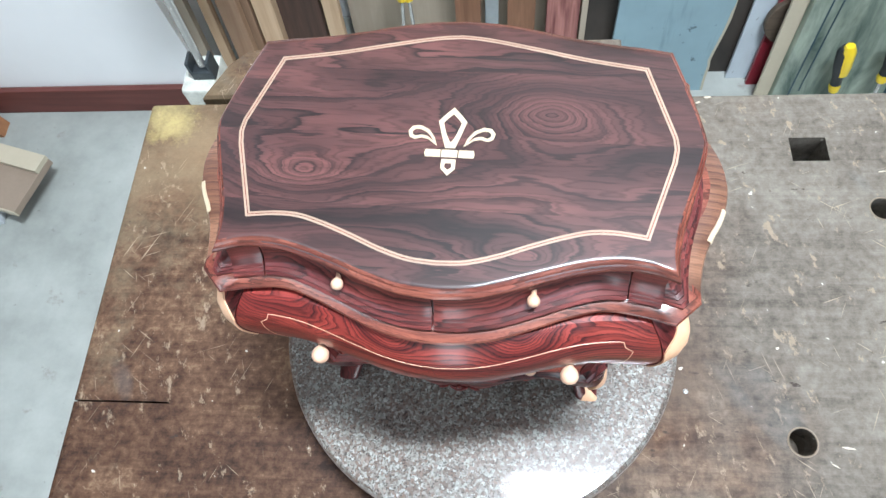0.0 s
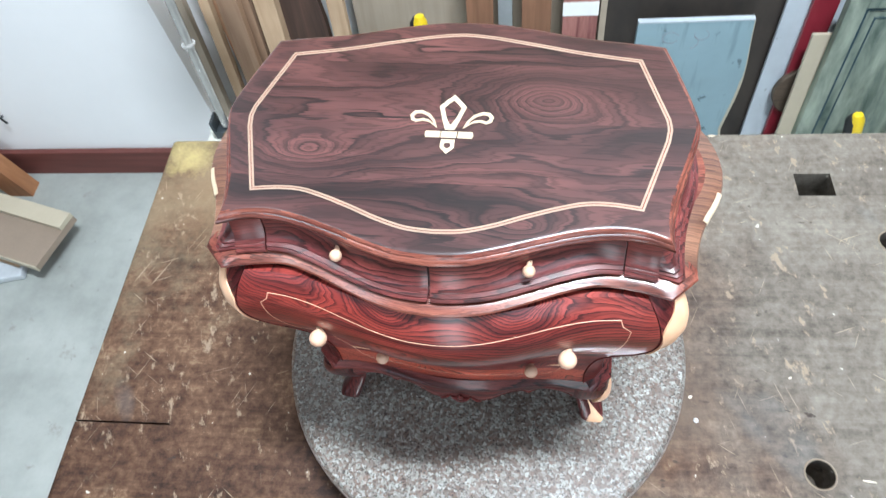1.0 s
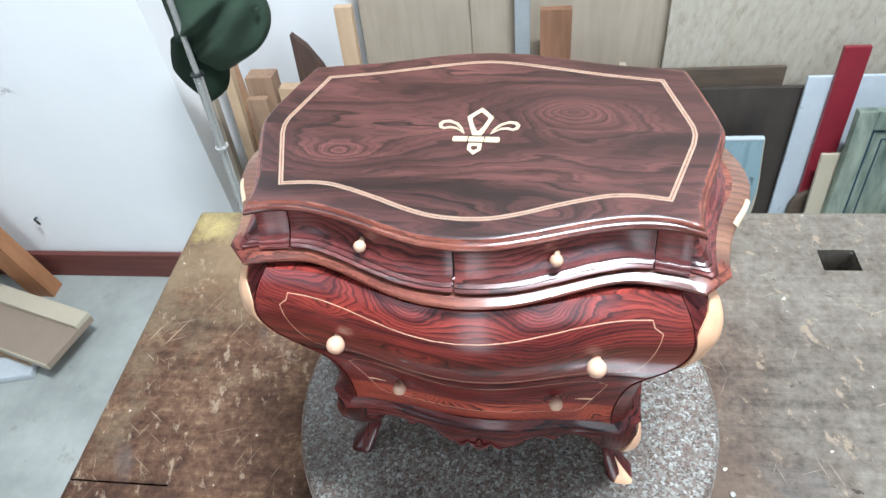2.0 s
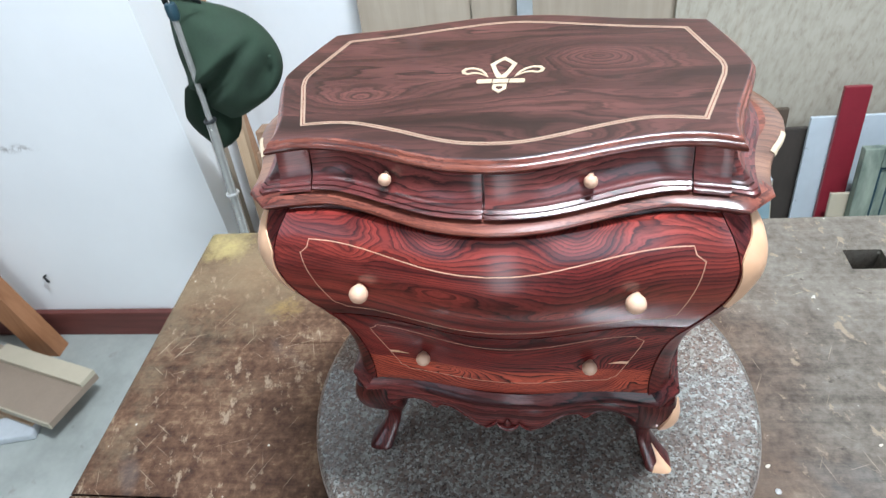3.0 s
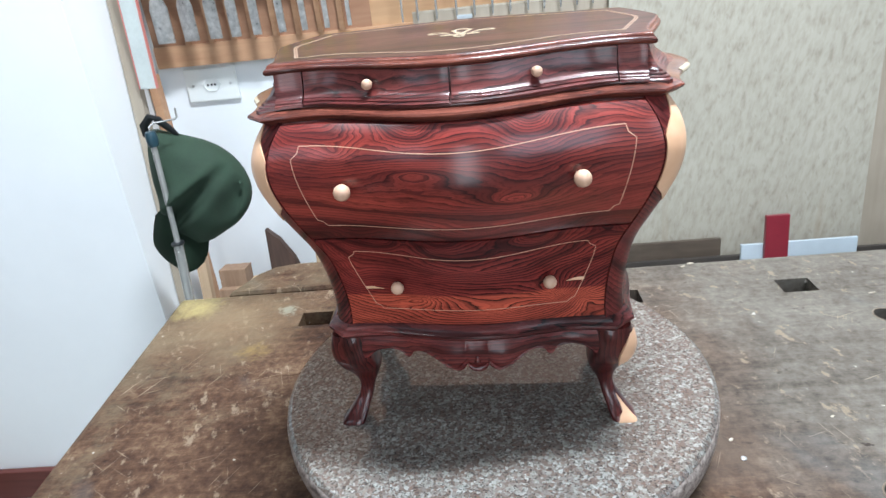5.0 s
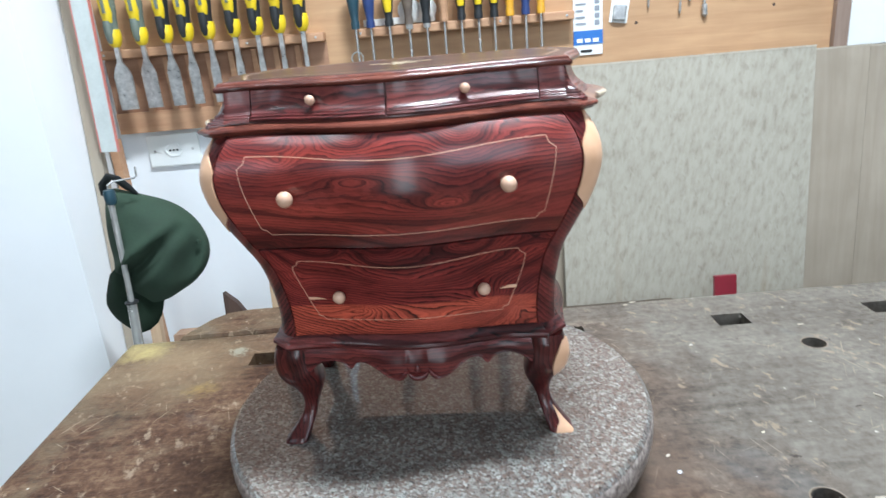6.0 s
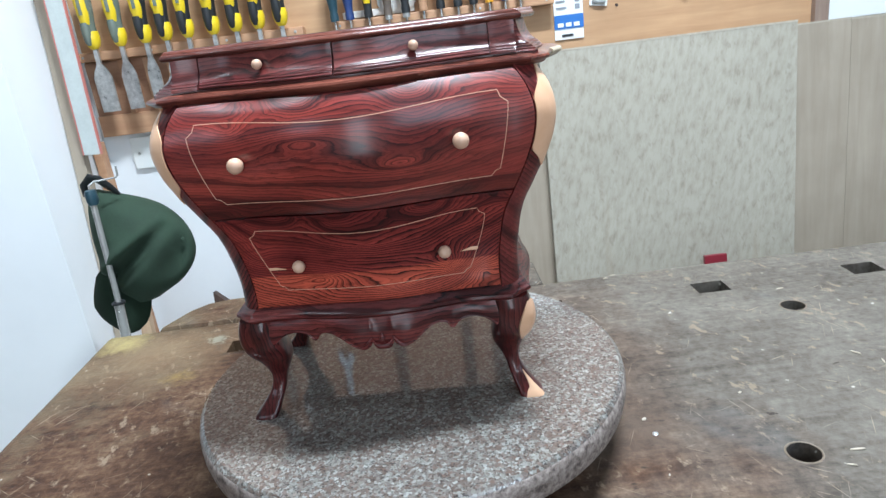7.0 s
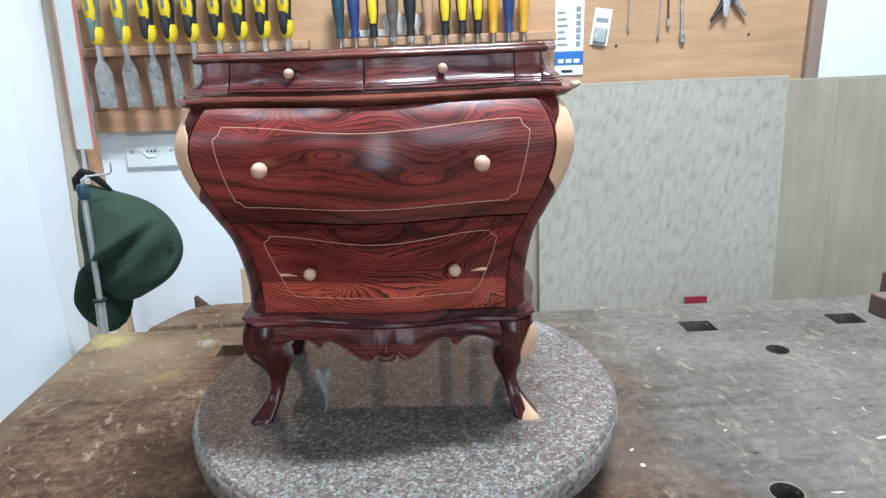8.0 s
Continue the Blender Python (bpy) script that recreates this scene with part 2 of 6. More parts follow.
def granite():
    """Polished grey granite: interlocked pale, grey, brown and black grains of a millimetre or two."""
    m = Nodes("polished_granite", 0.3, 0, 0.85)
    m.b.inputs["Coat Roughness"].default_value = 0.04
    v = m.coords()
    warp = m.n("ShaderNodeTexNoise", Scale=420.0, Detail=2.0)
    m.l(v, warp.inputs["Vector"])
    ad = m.t.nodes.new("ShaderNodeVectorMath")
    ad.operation = 'MULTIPLY_ADD'
    ad.inputs[1].default_value = (0.0022, 0.0022, 0.0022)
    m.l(warp.outputs["Color"], ad.inputs[0])
    m.l(v, ad.inputs[2])

    def grains(scale):
        vo = m.n("ShaderNodeTexVoronoi", Scale=scale)
        m.l(ad.outputs[0], vo.inputs["Vector"])
        sp = m.t.nodes.new("ShaderNodeSeparateColor")
        m.l(vo.outputs["Color"], sp.inputs[0])
        return sp.outputs[0], sp.outputs[1]
    a, b = grains(640.0)
    p, q = grains(1250.0)
    c = m.ramp(a, [(0.0, (0.094, 0.067, 0.056)), (0.30, (0.122, 0.102, 0.088)), (0.62, (0.166, 0.157, 0.142)), (0.90, (0.222, 0.226, 0.210)), (1.0, (0.285, 0.292, 0.275))])
    c = m.mix(m.ramp(b, [(0.86, (0, 0, 0)), (0.90, (0.6, 0.6, 0.6))]), c, (0.135, 0.088, 0.070))
    c = m.mix(m.ramp(p, [(0.11, (0.75, 0.75, 0.75)), (0.16, (0, 0, 0))]), c, (0.022, 0.019, 0.018))
    c = m.mix(m.ramp(q, [(0.82, (0, 0, 0)), (0.86, (0.5, 0.5, 0.5))]), c, (0.075, 0.066, 0.060))
    cloud = m.noise(v, 38, 3.0)
    c = m.mix(0.6, c, m.ramp(cloud, [(0.3, (0.72, 0.70, 0.69)), (0.7, (1.15, 1.15, 1.14))]), 'MULTIPLY')
    m.colour(c)
    m.rough(cloud, 0.27, 0.36)
    m.b.inputs["IOR"].default_value = 1.45
    m.b.inputs["Specular IOR Level"].default_value = 0.13
    return m.mat


GRANITE = granite()


def granite_rough():
    m = Nodes("sawn_granite_edge", 0.6)
    v = m.coords()
    n2 = m.noise(v, 260, 4.0, 0.7)
    m.colour(m.ramp(n2, [(0.35, (0.06, 0.045, 0.04)), (0.5, (0.20, 0.165, 0.145)), (0.68, (0.34, 0.30, 0.27))]))
    m.bump(n2, 0.3, 0.0005)
    return m.mat


GRANITE_EDGE = granite_rough()


def bench_wood():
    """Old bench top: red-brown and worn on one end, greyed on the other by window reflection put into the colour, with
    flakes, scratches and paint.
    """
    m = Nodes("worn_bench_wood", 0.6)
    v = m.coords()
    grain = m.noise(m.coords((5, 120, 120)), 1.0, 6.0, 0.7, 0.4)
    blot = m.noise(v, 5.0, 5.0, 0.65)
    mid = m.noise(v, 17.0, 6.0, 0.7)
    tiny = m.noise(v, 150.0, 4.0, 0.7)
    sep = m.t.nodes.new("ShaderNodeSeparateXYZ")
    m.l(v, sep.inputs[0])
    f = m.math('ADD', m.math('ADD', m.math('MULTIPLY', grain, 0.22), m.math('MULTIPLY', mid, 0.42)), m.math('MULTIPLY', tiny, 0.36))
    brown = m.ramp(f, [(0.39, (0.017, 0.008, 0.0055)), (0.47, (0.049, 0.024, 0.014)), (0.54, (0.084, 0.046, 0.027)), (0.63, (0.165, 0.108, 0.067))])
    # paler grey ramp: the window's sheen on the right end, painted as colour
    grey = m.ramp(f, [(0.38, (0.052, 0.043, 0.034)), (0.48, (0.101, 0.088, 0.072)), (0.64, (0.172, 0.156, 0.131))])
    side = m.math('ADD', m.math('MULTIPLY', sep.outputs[0], 2.6), m.math('MULTIPLY', m.math('SUBTRACT', blot, 0.5), 1.7))
    c = m.mix(m.ramp(side, [(-0.06, (0, 0, 0)), (0.50, (1, 1, 1))]), brown, grey)
    # thin worn moss-grey patches at the end and along the back
    rim = m.math('ADD', m.math('ADD', m.math('MULTIPLY', sep.outputs[1], 1.3), m.math('MULTIPLY', m.math('SUBTRACT', -0.20, sep.outputs[0]), 2.2)), m.math('MULTIPLY', m.math('SUBTRACT', m.noise(v, 22.0, 7.0, 0.75), 0.5), 1.5))
    c = m.mix(m.ramp(rim, [(0.10, (0, 0, 0)), (0.42, (0.65, 0.65, 0.65))]), c, m.mix(mid, (0.105, 0.092, 0.058), (0.16, 0.115, 0.073)))
    flake = m.noise(m.coords((1.8, 1.0, 1.0), (0, 0, 20)), 60.0, 5.0, 0.68)
    c = m.mix(m.ramp(flake, [(0.60, (0, 0, 0)), (0.67, (0.6, 0.6, 0.6))]), c, (0.26, 0.20, 0.14))
    cover = m.noise(v, 21.0, 2.0)
    for ang, seed in ((64, 0.0), (-35, 4.0), (20, 9.0), (-72, 15.0)):
        sc = m.n("ShaderNodeMapping")
        sc.inputs["Rotation"].default_value = (0, 0, radians(ang))
        sc.vector_type = 'TEXTURE'
        sc.inputs["Scale"].default_value = (1 / 26, 1 / 620, 1)
        sc.inputs["Location"].default_value = (seed, seed, 0)
        m.l(v, sc.inputs["Vector"])
        scr = m.math('ADD', m.noise(sc.outputs[0], 1.0, 1.0, 0.5), m.math('MULTIPLY', m.math('SUBTRACT', cover, 0.5), 0.35))
        c = m.mix(m.ramp(scr, [(0.745, (0, 0, 0)), (0.81, (0.42, 0.42, 0.42))]), c, (0.36, 0.29, 0.21))
    c = m.mix(m.ramp(m.noise(v, 150.0, 2.0, 0.5), [(0.745, (0, 0, 0)), (0.77, (0.8, 0.8, 0.8))]), c, (0.42, 0.40, 0.35))
    c = m.mix(m.ramp(m.noise(m.coords((1, 1.8, 1)), 75.0, 3.0, 0.6), [(0.25, (0.9, 0.9, 0.9)), (0.31, (0, 0, 0))]), c, (0.028, 0.020, 0.016))
    stain = m.noise(m.coords((1.0, 0.45, 1), (0, 0, 40)), 13.0, 3.0)
    c = m.mix(m.ramp(stain, [(0.62, (0, 0, 0)), (0.74, (0.45, 0.45, 0.45))]), c, (0.115, 0.135, 0.140))
    smear = m.noise(v, 14.0, 8.0, 0.8)
    for cx, cy, r0, col in ((-0.225, 0.150, 0.085, (0.215, 0.150, 0.088)), (-0.262, 0.180, 0.030, (0.42, 0.35, 0.14)), (0.115, -0.155, 0.035, (0.16, 0.17, 0.06)), (-0.19, 0.105, 0.014, (0.22, 0.15, 0.05)), (-0.175, 0.165, 0.006, (0.26, 0.26, 0.20)), (0.115, -0.02, 0.05, (0.095, 0.072, 0.055))):
        di = m.t.nodes.new("ShaderNodeVectorMath")
        di.operation = 'DISTANCE'
        m.l(v, di.inputs[0])
        di.inputs[1].default_value = (cx, cy, 0.86)
        yel = m.math('ADD', di.outputs["Value"], m.math('MULTIPLY', m.math('SUBTRACT', smear, 0.5), 0.09))
        c = m.mix(m.ramp(m.math('DIVIDE', yel, r0), [(0.2, (0.6, 0.6, 0.6)), (1.0, (0, 0, 0))]), c, col)
    m.colour(c)
    m.b.inputs["Specular IOR Level"].default_value = 0.16
    m.rough(mid, 0.50, 0.74)
    m.bump(m.math('ADD', m.math('ADD', m.math('MULTIPLY', grain, 0.5), m.math('MULTIPLY', mid, 0.7)), m.math('MULTIPLY', tiny, 0.9)), 0.5, 0.0018)
    return m.mat


BENCH = bench_wood()


def plain(name, col, rough=0.5, metal=0.0, spread=0.12, scale=14.0, bump=0.0, coat=0.0):
    m = Nodes(name, rough, metal, coat)
    v = m.coords(vary=1.0)
    n1 = m.noise(v, scale, 5.0, 0.6)
    n2 = m.noise(v, scale * 9, 3.0, 0.6)
    f = m.math('ADD', m.math('MULTIPLY', n1, 0.7), m.math('MULTIPLY', n2, 0.3))
    m.colour(m.ramp(f, [(0.3, tuple(c * (1 - spread) for c in col)), (0.7, tuple(min(1, c * (1 + spread)) for c in col))]))
    m.rough(n1, max(0.04, rough - 0.08), min(1, rough + 0.08))
    if bump:
        m.bump(n2, bump, 0.001)
    return m.mat


def board_wood(name, a, b, stretch=(60, 60, 4), rough=0.6):
    m = Nodes(name, rough)
    v = m.coords(stretch, vary=3.0)
    g = m.noise(v, 1.0, 6.0, 0.6, 0.5)
    b2 = m.noise(m.coords(vary=3.0), 6.0, 4.0)
    c = m.ramp(g, [(0.3, a), (0.7, b)])
    c = m.mix(0.35, c, m.ramp(b2, [(0.3, (0.6, 0.58, 0.55)), (0.7, (1.1, 1.1, 1.1))]), 'MULTIPLY')
    m.colour(c)
    m.bump(g, 0.15, 0.0006)
    return m.mat


WALL = plain("white_wall_paint", (0.80, 0.82, 0.83), 0.75, spread=0.02, scale=5, bump=0.05)


def pier_paint():
    m = Nodes("scuffed_white_paint", 0.75)
    v = m.coords()
    base = m.ramp(m.noise(v, 5.0, 5.0), [(0.3, (0.82, 0.84, 0.85)), (0.7, (0.86, 0.88, 0.89))])
    di = m.t.nodes.new("ShaderNodeVectorMath")
    di.operation = 'DISTANCE'
    sq = m.t.nodes.new("ShaderNodeVectorMath")
    sq.operation = 'MULTIPLY'
    sq.inputs[1].default_value = (0.22, 0.0, 1.0)
    m.l(v, sq.inputs[0])
    m.l(sq.outputs[0], di.inputs[0])
    di.inputs[1].default_value = (-1.09 * 0.22, 0.0, 0.575)
    near = m.ramp(di.outputs["Value"], [(0.004, (1, 1, 1)), (0.013, (0, 0, 0))])
    mark = m.ramp(m.noise(v, 60.0, 4.0, 0.8), [(0.48, (0, 0, 0)), (0.60, (0.8, 0.8, 0.8))])
    c = m.mix(m.mix(1.0, near, mark, 'MULTIPLY'), base, (0.30, 0.28, 0.26))
    few = m.ramp(m.noise(v, 16.0, 5.0, 0.75), [(0.74, (0, 0, 0)), (0.80, (0.25, 0.25, 0.25))])
    m.colour(m.mix(few, c, (0.50, 0.48, 0.45)))
    m.bump(m.noise(v, 60.0, 3.0), 0.06, 0.001)
    return m.mat


PIER = pier_paint()


def concrete():
    m = Nodes("stained_concrete", 0.6)
    v = m.coords()
    n1 = m.noise(v, 5.0, 6.0, 0.65)
    c = m.ramp(n1, [(0.3, (0.25, 0.27, 0.25)), (0.55, (0.36, 0.385, 0.36)), (0.75, (0.44, 0.465, 0.44))])
    c = m.mix(m.ramp(m.noise(v, 11.0, 5.0, 0.7), [(0.62, (0, 0, 0)), (0.72, (0.6, 0.6, 0.6))]), c, (0.20, 0.17, 0.14))
    c = m.mix(m.ramp(m.noise(v, 38.0, 4.0, 0.7), [(0.66, (0, 0, 0)), (0.72, (0.5, 0.5, 0.5))]), c, (0.16, 0.15, 0.14))
    m.colour(c)
    m.bump(m.noise(v, 60.0, 4.0), 0.1, 0.001)
    return m.mat


GREYWALL = plain("grey_plaster", (0.23, 0.20, 0.175), 0.8, spread=0.1, scale=3)
FLOOR = concrete()
CEIL = plain("white_ceiling_paint", (0.55, 0.56, 0.57), 0.8, spread=0.02)
SKIRT = board_wood("dark_red_skirting", (0.10, 0.028, 0.022), (0.17, 0.05, 0.04), (4, 60, 60))
TAN = board_wood("tan_board", (0.46, 0.265, 0.138), (0.57, 0.352, 0.192), (5, 60, 60))
TRESTLE = board_wood("orange_brown_timber", (0.27, 0.115, 0.05), (0.40, 0.19, 0.09), (60, 60, 5))
TRIMW = board_wood("grey_brown_trim", (0.24, 0.165, 0.125), (0.33, 0.24, 0.19))
SLOT = board_wood("darkened_tan_backing", (0.30, 0.15, 0.085), (0.40, 0.22, 0.13), (5, 60, 60))
RAIL = board_wood("rail_wood", (0.42, 0.22, 0.12), (0.56, 0.33, 0.19), (5, 60, 60))
CHAMFER = board_wood("bare_wood_chamfer", (0.13, 0.10, 0.07), (0.19, 0.15, 0.11))
PLY = board_wood("pale_plywood", (0.33, 0.275, 0.21), (0.40, 0.34, 0.265), (50, 50, 4))
PINE = board_wood("pine_plank", (0.45, 0.31, 0.19), (0.58, 0.42, 0.28))
LIGHTB = board_wood("light_brown_plank", (0.26, 0.155, 0.095), (0.38, 0.25, 0.165))
BLOCKW = board_wood("dark_brown_block", (0.085, 0.05, 0.04), (0.13, 0.085, 0.068))
BROWNW = board_wood("brown_plank", (0.16, 0.075, 0.04), (0.28, 0.14, 0.08))
DARKW = board_wood("dark_plank", (0.04, 0.024, 0.018), (0.10, 0.055, 0.04))
PINKW = board_wood("pink_streaked_plank", (0.12, 0.03, 0.03), (0.46, 0.21, 0.18), (70, 70, 6))
DULLB = board_wood("dull_brown_board", (0.055, 0.040, 0.028), (0.125, 0.092, 0.066), (8, 60, 30))
GREYW = board_wood("grey_brown_board", (0.10, 0.075, 0.06), (0.19, 0.145, 0.11), (6, 60, 40))
BLACKB = board_wood("dark_worn_board", (0.022, 0.019, 0.017), (0.062, 0.050, 0.041), (10, 40, 5))


def drip_paint(name, base, dirt, rough=0.45, amount=0.6):
    """Painted board with run marks down its face, scuffs and small dark specks."""
    m = Nodes(name, rough)
    v = m.coords(vary=2.0)
    run = m.noise(m.coords((42, 42, 4.5), vary=2.0), 1.0, 4.0, 0.6)
    cloud = m.noise(v, 7.0, 4.0, 0.6)
    c = m.mix(m.ramp(cloud, [(0.3, (0, 0, 0)), (0.7, (1, 1, 1))]), tuple(0.82 * q for q in base), base)
    c = m.mix(m.math('MULTIPLY', m.ramp(run, [(0.56, (0, 0, 0)), (0.70, (1, 1, 1))]), amount), c, dirt)
    c = m.mix(m.ramp(m.noise(v, 55.0, 3.0, 0.6), [(0.68, (0, 0, 0)), (0.72, (0.7, 0.7, 0.7))]), c, tuple(0.4 * q for q in dirt))
    m.colour(c)
    m.rough(cloud, rough - 0.08, rough + 0.15)
    m.bump(run, 0.1, 0.0005)
    return m.mat


BLUEB = drip_paint("pale_blue_board", (0.27, 0.40, 0.45), (0.13, 0.21, 0.23), 0.45, 0.55)
WHITEB = drip_paint("white_laminate", (0.53, 0.60, 0.65), (0.40, 0.45, 0.47), 0.35, 0.2)
REDB = plain("dark_red_laminate", (0.21, 0.018, 0.03), 0.35, spread=0.12)
CREAMB = plain("cream_board", (0.46, 0.41, 0.31), 0.5, spread=0.06)
GREENB = board_wood("weathered_green_paint", (0.045, 0.080, 0.068), (0.33, 0.39, 0.32), (26, 26, 7))
STEEL = plain("worn_steel", (0.50, 0.50, 0.49), 0.30, 0.7, spread=0.5, scale=70)
CHROME = plain("dull_chrome", (0.60, 0.60, 0.58), 0.25, 0.7, spread=0.1, scale=60)
YELLOW = plain("yellow_plastic", (0.80, 0.58, 0.02), 0.35, spread=0.05, coat=0.3)
AMBER = plain("amber_plastic", (0.72, 0.36, 0.03), 0.3, spread=0.1, coat=0.3)
BLACKP = plain("black_rubber", (0.018, 0.02, 0.022), 0.45, spread=0.2)
DARKSTEEL = plain("dark_steel", (0.045, 0.055, 0.062), 0.45, 0.4, spread=0.4, scale=40)
BLUEP = plain("dark_blue_plastic", (0.025, 0.05, 0.16), 0.35, spread=0.1)
TEALP = plain("dark_teal_plastic", (0.02, 0.055, 0.075), 0.35, spread=0.1)
GREENF = plain("green_cap_cloth", (0.021, 0.044, 0.026), 0.9, spread=0.22, scale=30, bump=0.25)
WHITEP = plain("white_plastic", (0.78, 0.80, 0.78), 0.35, spread=0.03)
REDP = plain("red_edge", (0.58, 0.20, 0.17), 0.4, spread=0.1)
CARDB = plain("blue_print", (0.03, 0.15, 0.45), 0.4, spread=0.1)
INK = plain("grey_print", (0.25, 0.27, 0.30), 0.5, spread=0.1)
CHALK = plain("chipped_white_paint", (0.62, 0.64, 0.58), 0.6, spread=0.3, scale=40)


def osb():
    """Strand board: pale pressed flakes, upright and overlapping, with sparse darker ones and faint stains."""
    m = Nodes("strand_board", 0.7)
    v = m.coords((1, 1, 1))
    f1 = m.noise(m.coords((2.0, 1, 0.75), (0, 12, 0)), 42.0, 3.0, 0.6)
    f2 = m.noise(m.coords((1.6, 1, 0.7), (0, -18, 0)), 60.0, 2.0, 0.5)
    big = m.noise(v, 3.5, 4.0)
    c = m.ramp(f1, [(0.30, (0.30, 0.265, 0.205)), (0.44, (0.375, 0.342, 0.275)), (0.60, (0.42, 0.388, 0.322))])
    c = m.mix(m.ramp(f2, [(0.63, (0, 0, 0)), (0.70, (0.42, 0.42, 0.42))]), c, (0.25, 0.22, 0.165))
    c = m.mix(m.ramp(f2, [(0.30, (0.45, 0.45, 0.45)), (0.36, (0, 0, 0))]), c, (0.44, 0.41, 0.345))
    c = m.mix(0.3, c, m.ramp(big, [(0.3, (0.72, 0.7, 0.66)), (0.7, (1.1, 1.1, 1.08))]), 'MULTIPLY')
    streak = m.noise(m.coords((9, 1, 0.6)), 2.0, 3.0, 0.5)
    c = m.mix(m.ramp(streak, [(0.66, (0, 0, 0)), (0.76, (0.45, 0.45, 0.45))]), c, (0.30, 0.225, 0.135))
    m.colour(c)
    m.bump(f1, 0.15, 0.001)
    return m.mat


OSB = osb()

# ---------------------------------------------------------------- building helpers


def mesh_ob(name, bm, mat, smooth=False):
    me = bpy.data.meshes.new(name)
    bmesh.ops.recalc_face_normals(bm, faces=bm.faces[:])
    if smooth:
        for f in bm.faces:
            f.smooth = True
    bm.to_mesh(me)
    bm.free()
    if mat:
        me.materials.append(mat)
    if smooth:
        me.set_sharp_from_angle(angle=radians(38))
    return new(name, me)


def part(name, bm, mat, parent, label="", smooth=False):
    ob = mesh_ob(name, bm, mat, smooth)
    ob.parent = parent
    if label:
        tagged(ob, label)
    return ob


def thing(name, m, label, category, group="", kind=""):
    ob = new(name)
    ob.empty_display_size = 0.02
    ob.matrix_world = m
    return tagged(ob, label, category, group, kind)


def solo(name, bm, mat, m, label, category, group="", kind="", smooth=False):
    ob = mesh_ob(name, bm, mat, smooth)
    ob.matrix_world = m
    return tagged(ob, label, category, group, kind)


def box(x0, x1, y0, y1, z0, z1, bevel=0.0, seg=2, bm=None):
    b = bmesh.new()
    bmesh.ops.create_cube(b, size=1, matrix=Matrix.LocRotScale(((x0 + x1) / 2, (y0 + y1) / 2, (z0 + z1) / 2), None, (x1 - x0, y1 - y0, z1 - z0)))
    if bevel:
        bmesh.ops.bevel(b, geom=b.edges[:], offset=bevel, segments=seg, affect='EDGES', profile=0.6)
    return join(bm, b)


def join(bm, b):
    if bm is None:
        return b
    me = bpy.data.meshes.new("tmp")
    b.to_mesh(me)
    b.free()
    bm.from_mesh(me)
    bpy.data.meshes.remove(me)
    return bm


def lathe(profile, seg=24, m=None, bm=None):
    """profile: (radius, z) rows from bottom to top."""
    rings = [[(r * math.cos(2 * math.pi * i / seg), r * math.sin(2 * math.pi * i / seg), z) for i in range(seg)] for r, z in profile]
    b = loft(rings)
    if m is not None:
        bmesh.ops.transform(b, matrix=m, verts=b.verts[:])
    return join(bm, b)


def ring_of(profile, seg, x, y):
    """An open ring swept from a closed (radius, z) section round an upright axis."""
    return loft([[(x + r * math.cos(2 * math.pi * i / seg), y + r * math.sin(2 * math.pi * i / seg), z) for i in range(seg)] for r, z in profile + profile[:1]], cap=False)


def loft(rings, cap=True, closed=True, bm=None):
    b = bmesh.new()
    vs = [[b.verts.new(p) for p in r] for r in rings]
    n = len(rings[0])
    for a, c in zip(vs, vs[1:]):
        for i in range(n if closed else n - 1):
            j = (i + 1) % n
            b.faces.new((a[i], a[j], c[j], c[i]))
    if cap and closed:
        b.faces.new(vs[0][::-1])
        b.faces.new(vs[-1])
    return join(bm, b)


def tube(points, radius, seg=8, closed=False, bm=None, flat=1.0):
    """A round rod along points; radius may be a list."""
    pts = [Vector(p) for p in points]
    n = len(pts)
    rad = radius if isinstance(radius, (list, tuple)) else [radius] * n
    rings = []
    up = None
    for i, p in enumerate(pts):
        a = pts[i - 1] if i else (pts[-1] if closed else p)
        c = pts[(i + 1) % n] if (i < n - 1 or closed) else p
        d = (c - a).normalized()
        if up is None:
            up = Vector((0, 0, 1)) if abs(d.z) < 0.9 else Vector((0, 1, 0))
        s = d.cross(up).normalized()
        up = s.cross(d).normalized()
        rings.append([tuple(p + rad[i] * (math.cos(2 * math.pi * k / seg) * s + flat * math.sin(2 * math.pi * k / seg) * up)) for k in range(seg)])
    if closed:
        rings.append(rings[0])
        return loft(rings, cap=False, bm=bm)
    return loft(rings, bm=bm)


def curve_through(knots, x):
    """Smooth cubic through (x, value) knots."""
    xs = [k[0] for k in knots]
    ys = [k[1] for k in knots]
    if x <= xs[0]:
        return ys[0]
    if x >= xs[-1]:
        return ys[-1]
    i = max(j for j in range(len(xs) - 1) if xs[j] <= x)

    def slope(j):
        if j == 0 or j == len(xs) - 1:
            k = min(max(j, 1), len(xs) - 1)
            return (ys[k] - ys[k - 1]) / (xs[k] - xs[k - 1])
        d0 = (ys[j] - ys[j - 1]) / (xs[j] - xs[j - 1])
        d1 = (ys[j + 1] - ys[j]) / (xs[j + 1] - xs[j])
        return 0.5 * (d0 + d1)
    h = xs[i + 1] - xs[i]
    t = (x - xs[i]) / h
    m0, m1 = slope(i) * h, slope(i + 1) * h
    return ((2 * t ** 3 - 3 * t ** 2 + 1) * ys[i] + (t ** 3 - 2 * t ** 2 + t) * m0 + (-2 * t ** 3 + 3 * t ** 2) * ys[i + 1] + (t ** 3 - t ** 2) * m1)


# ---------------------------------------------------------------- the room
BZ = 0.86          # bench top
WALL_Y = 1.12      # face of the back wall


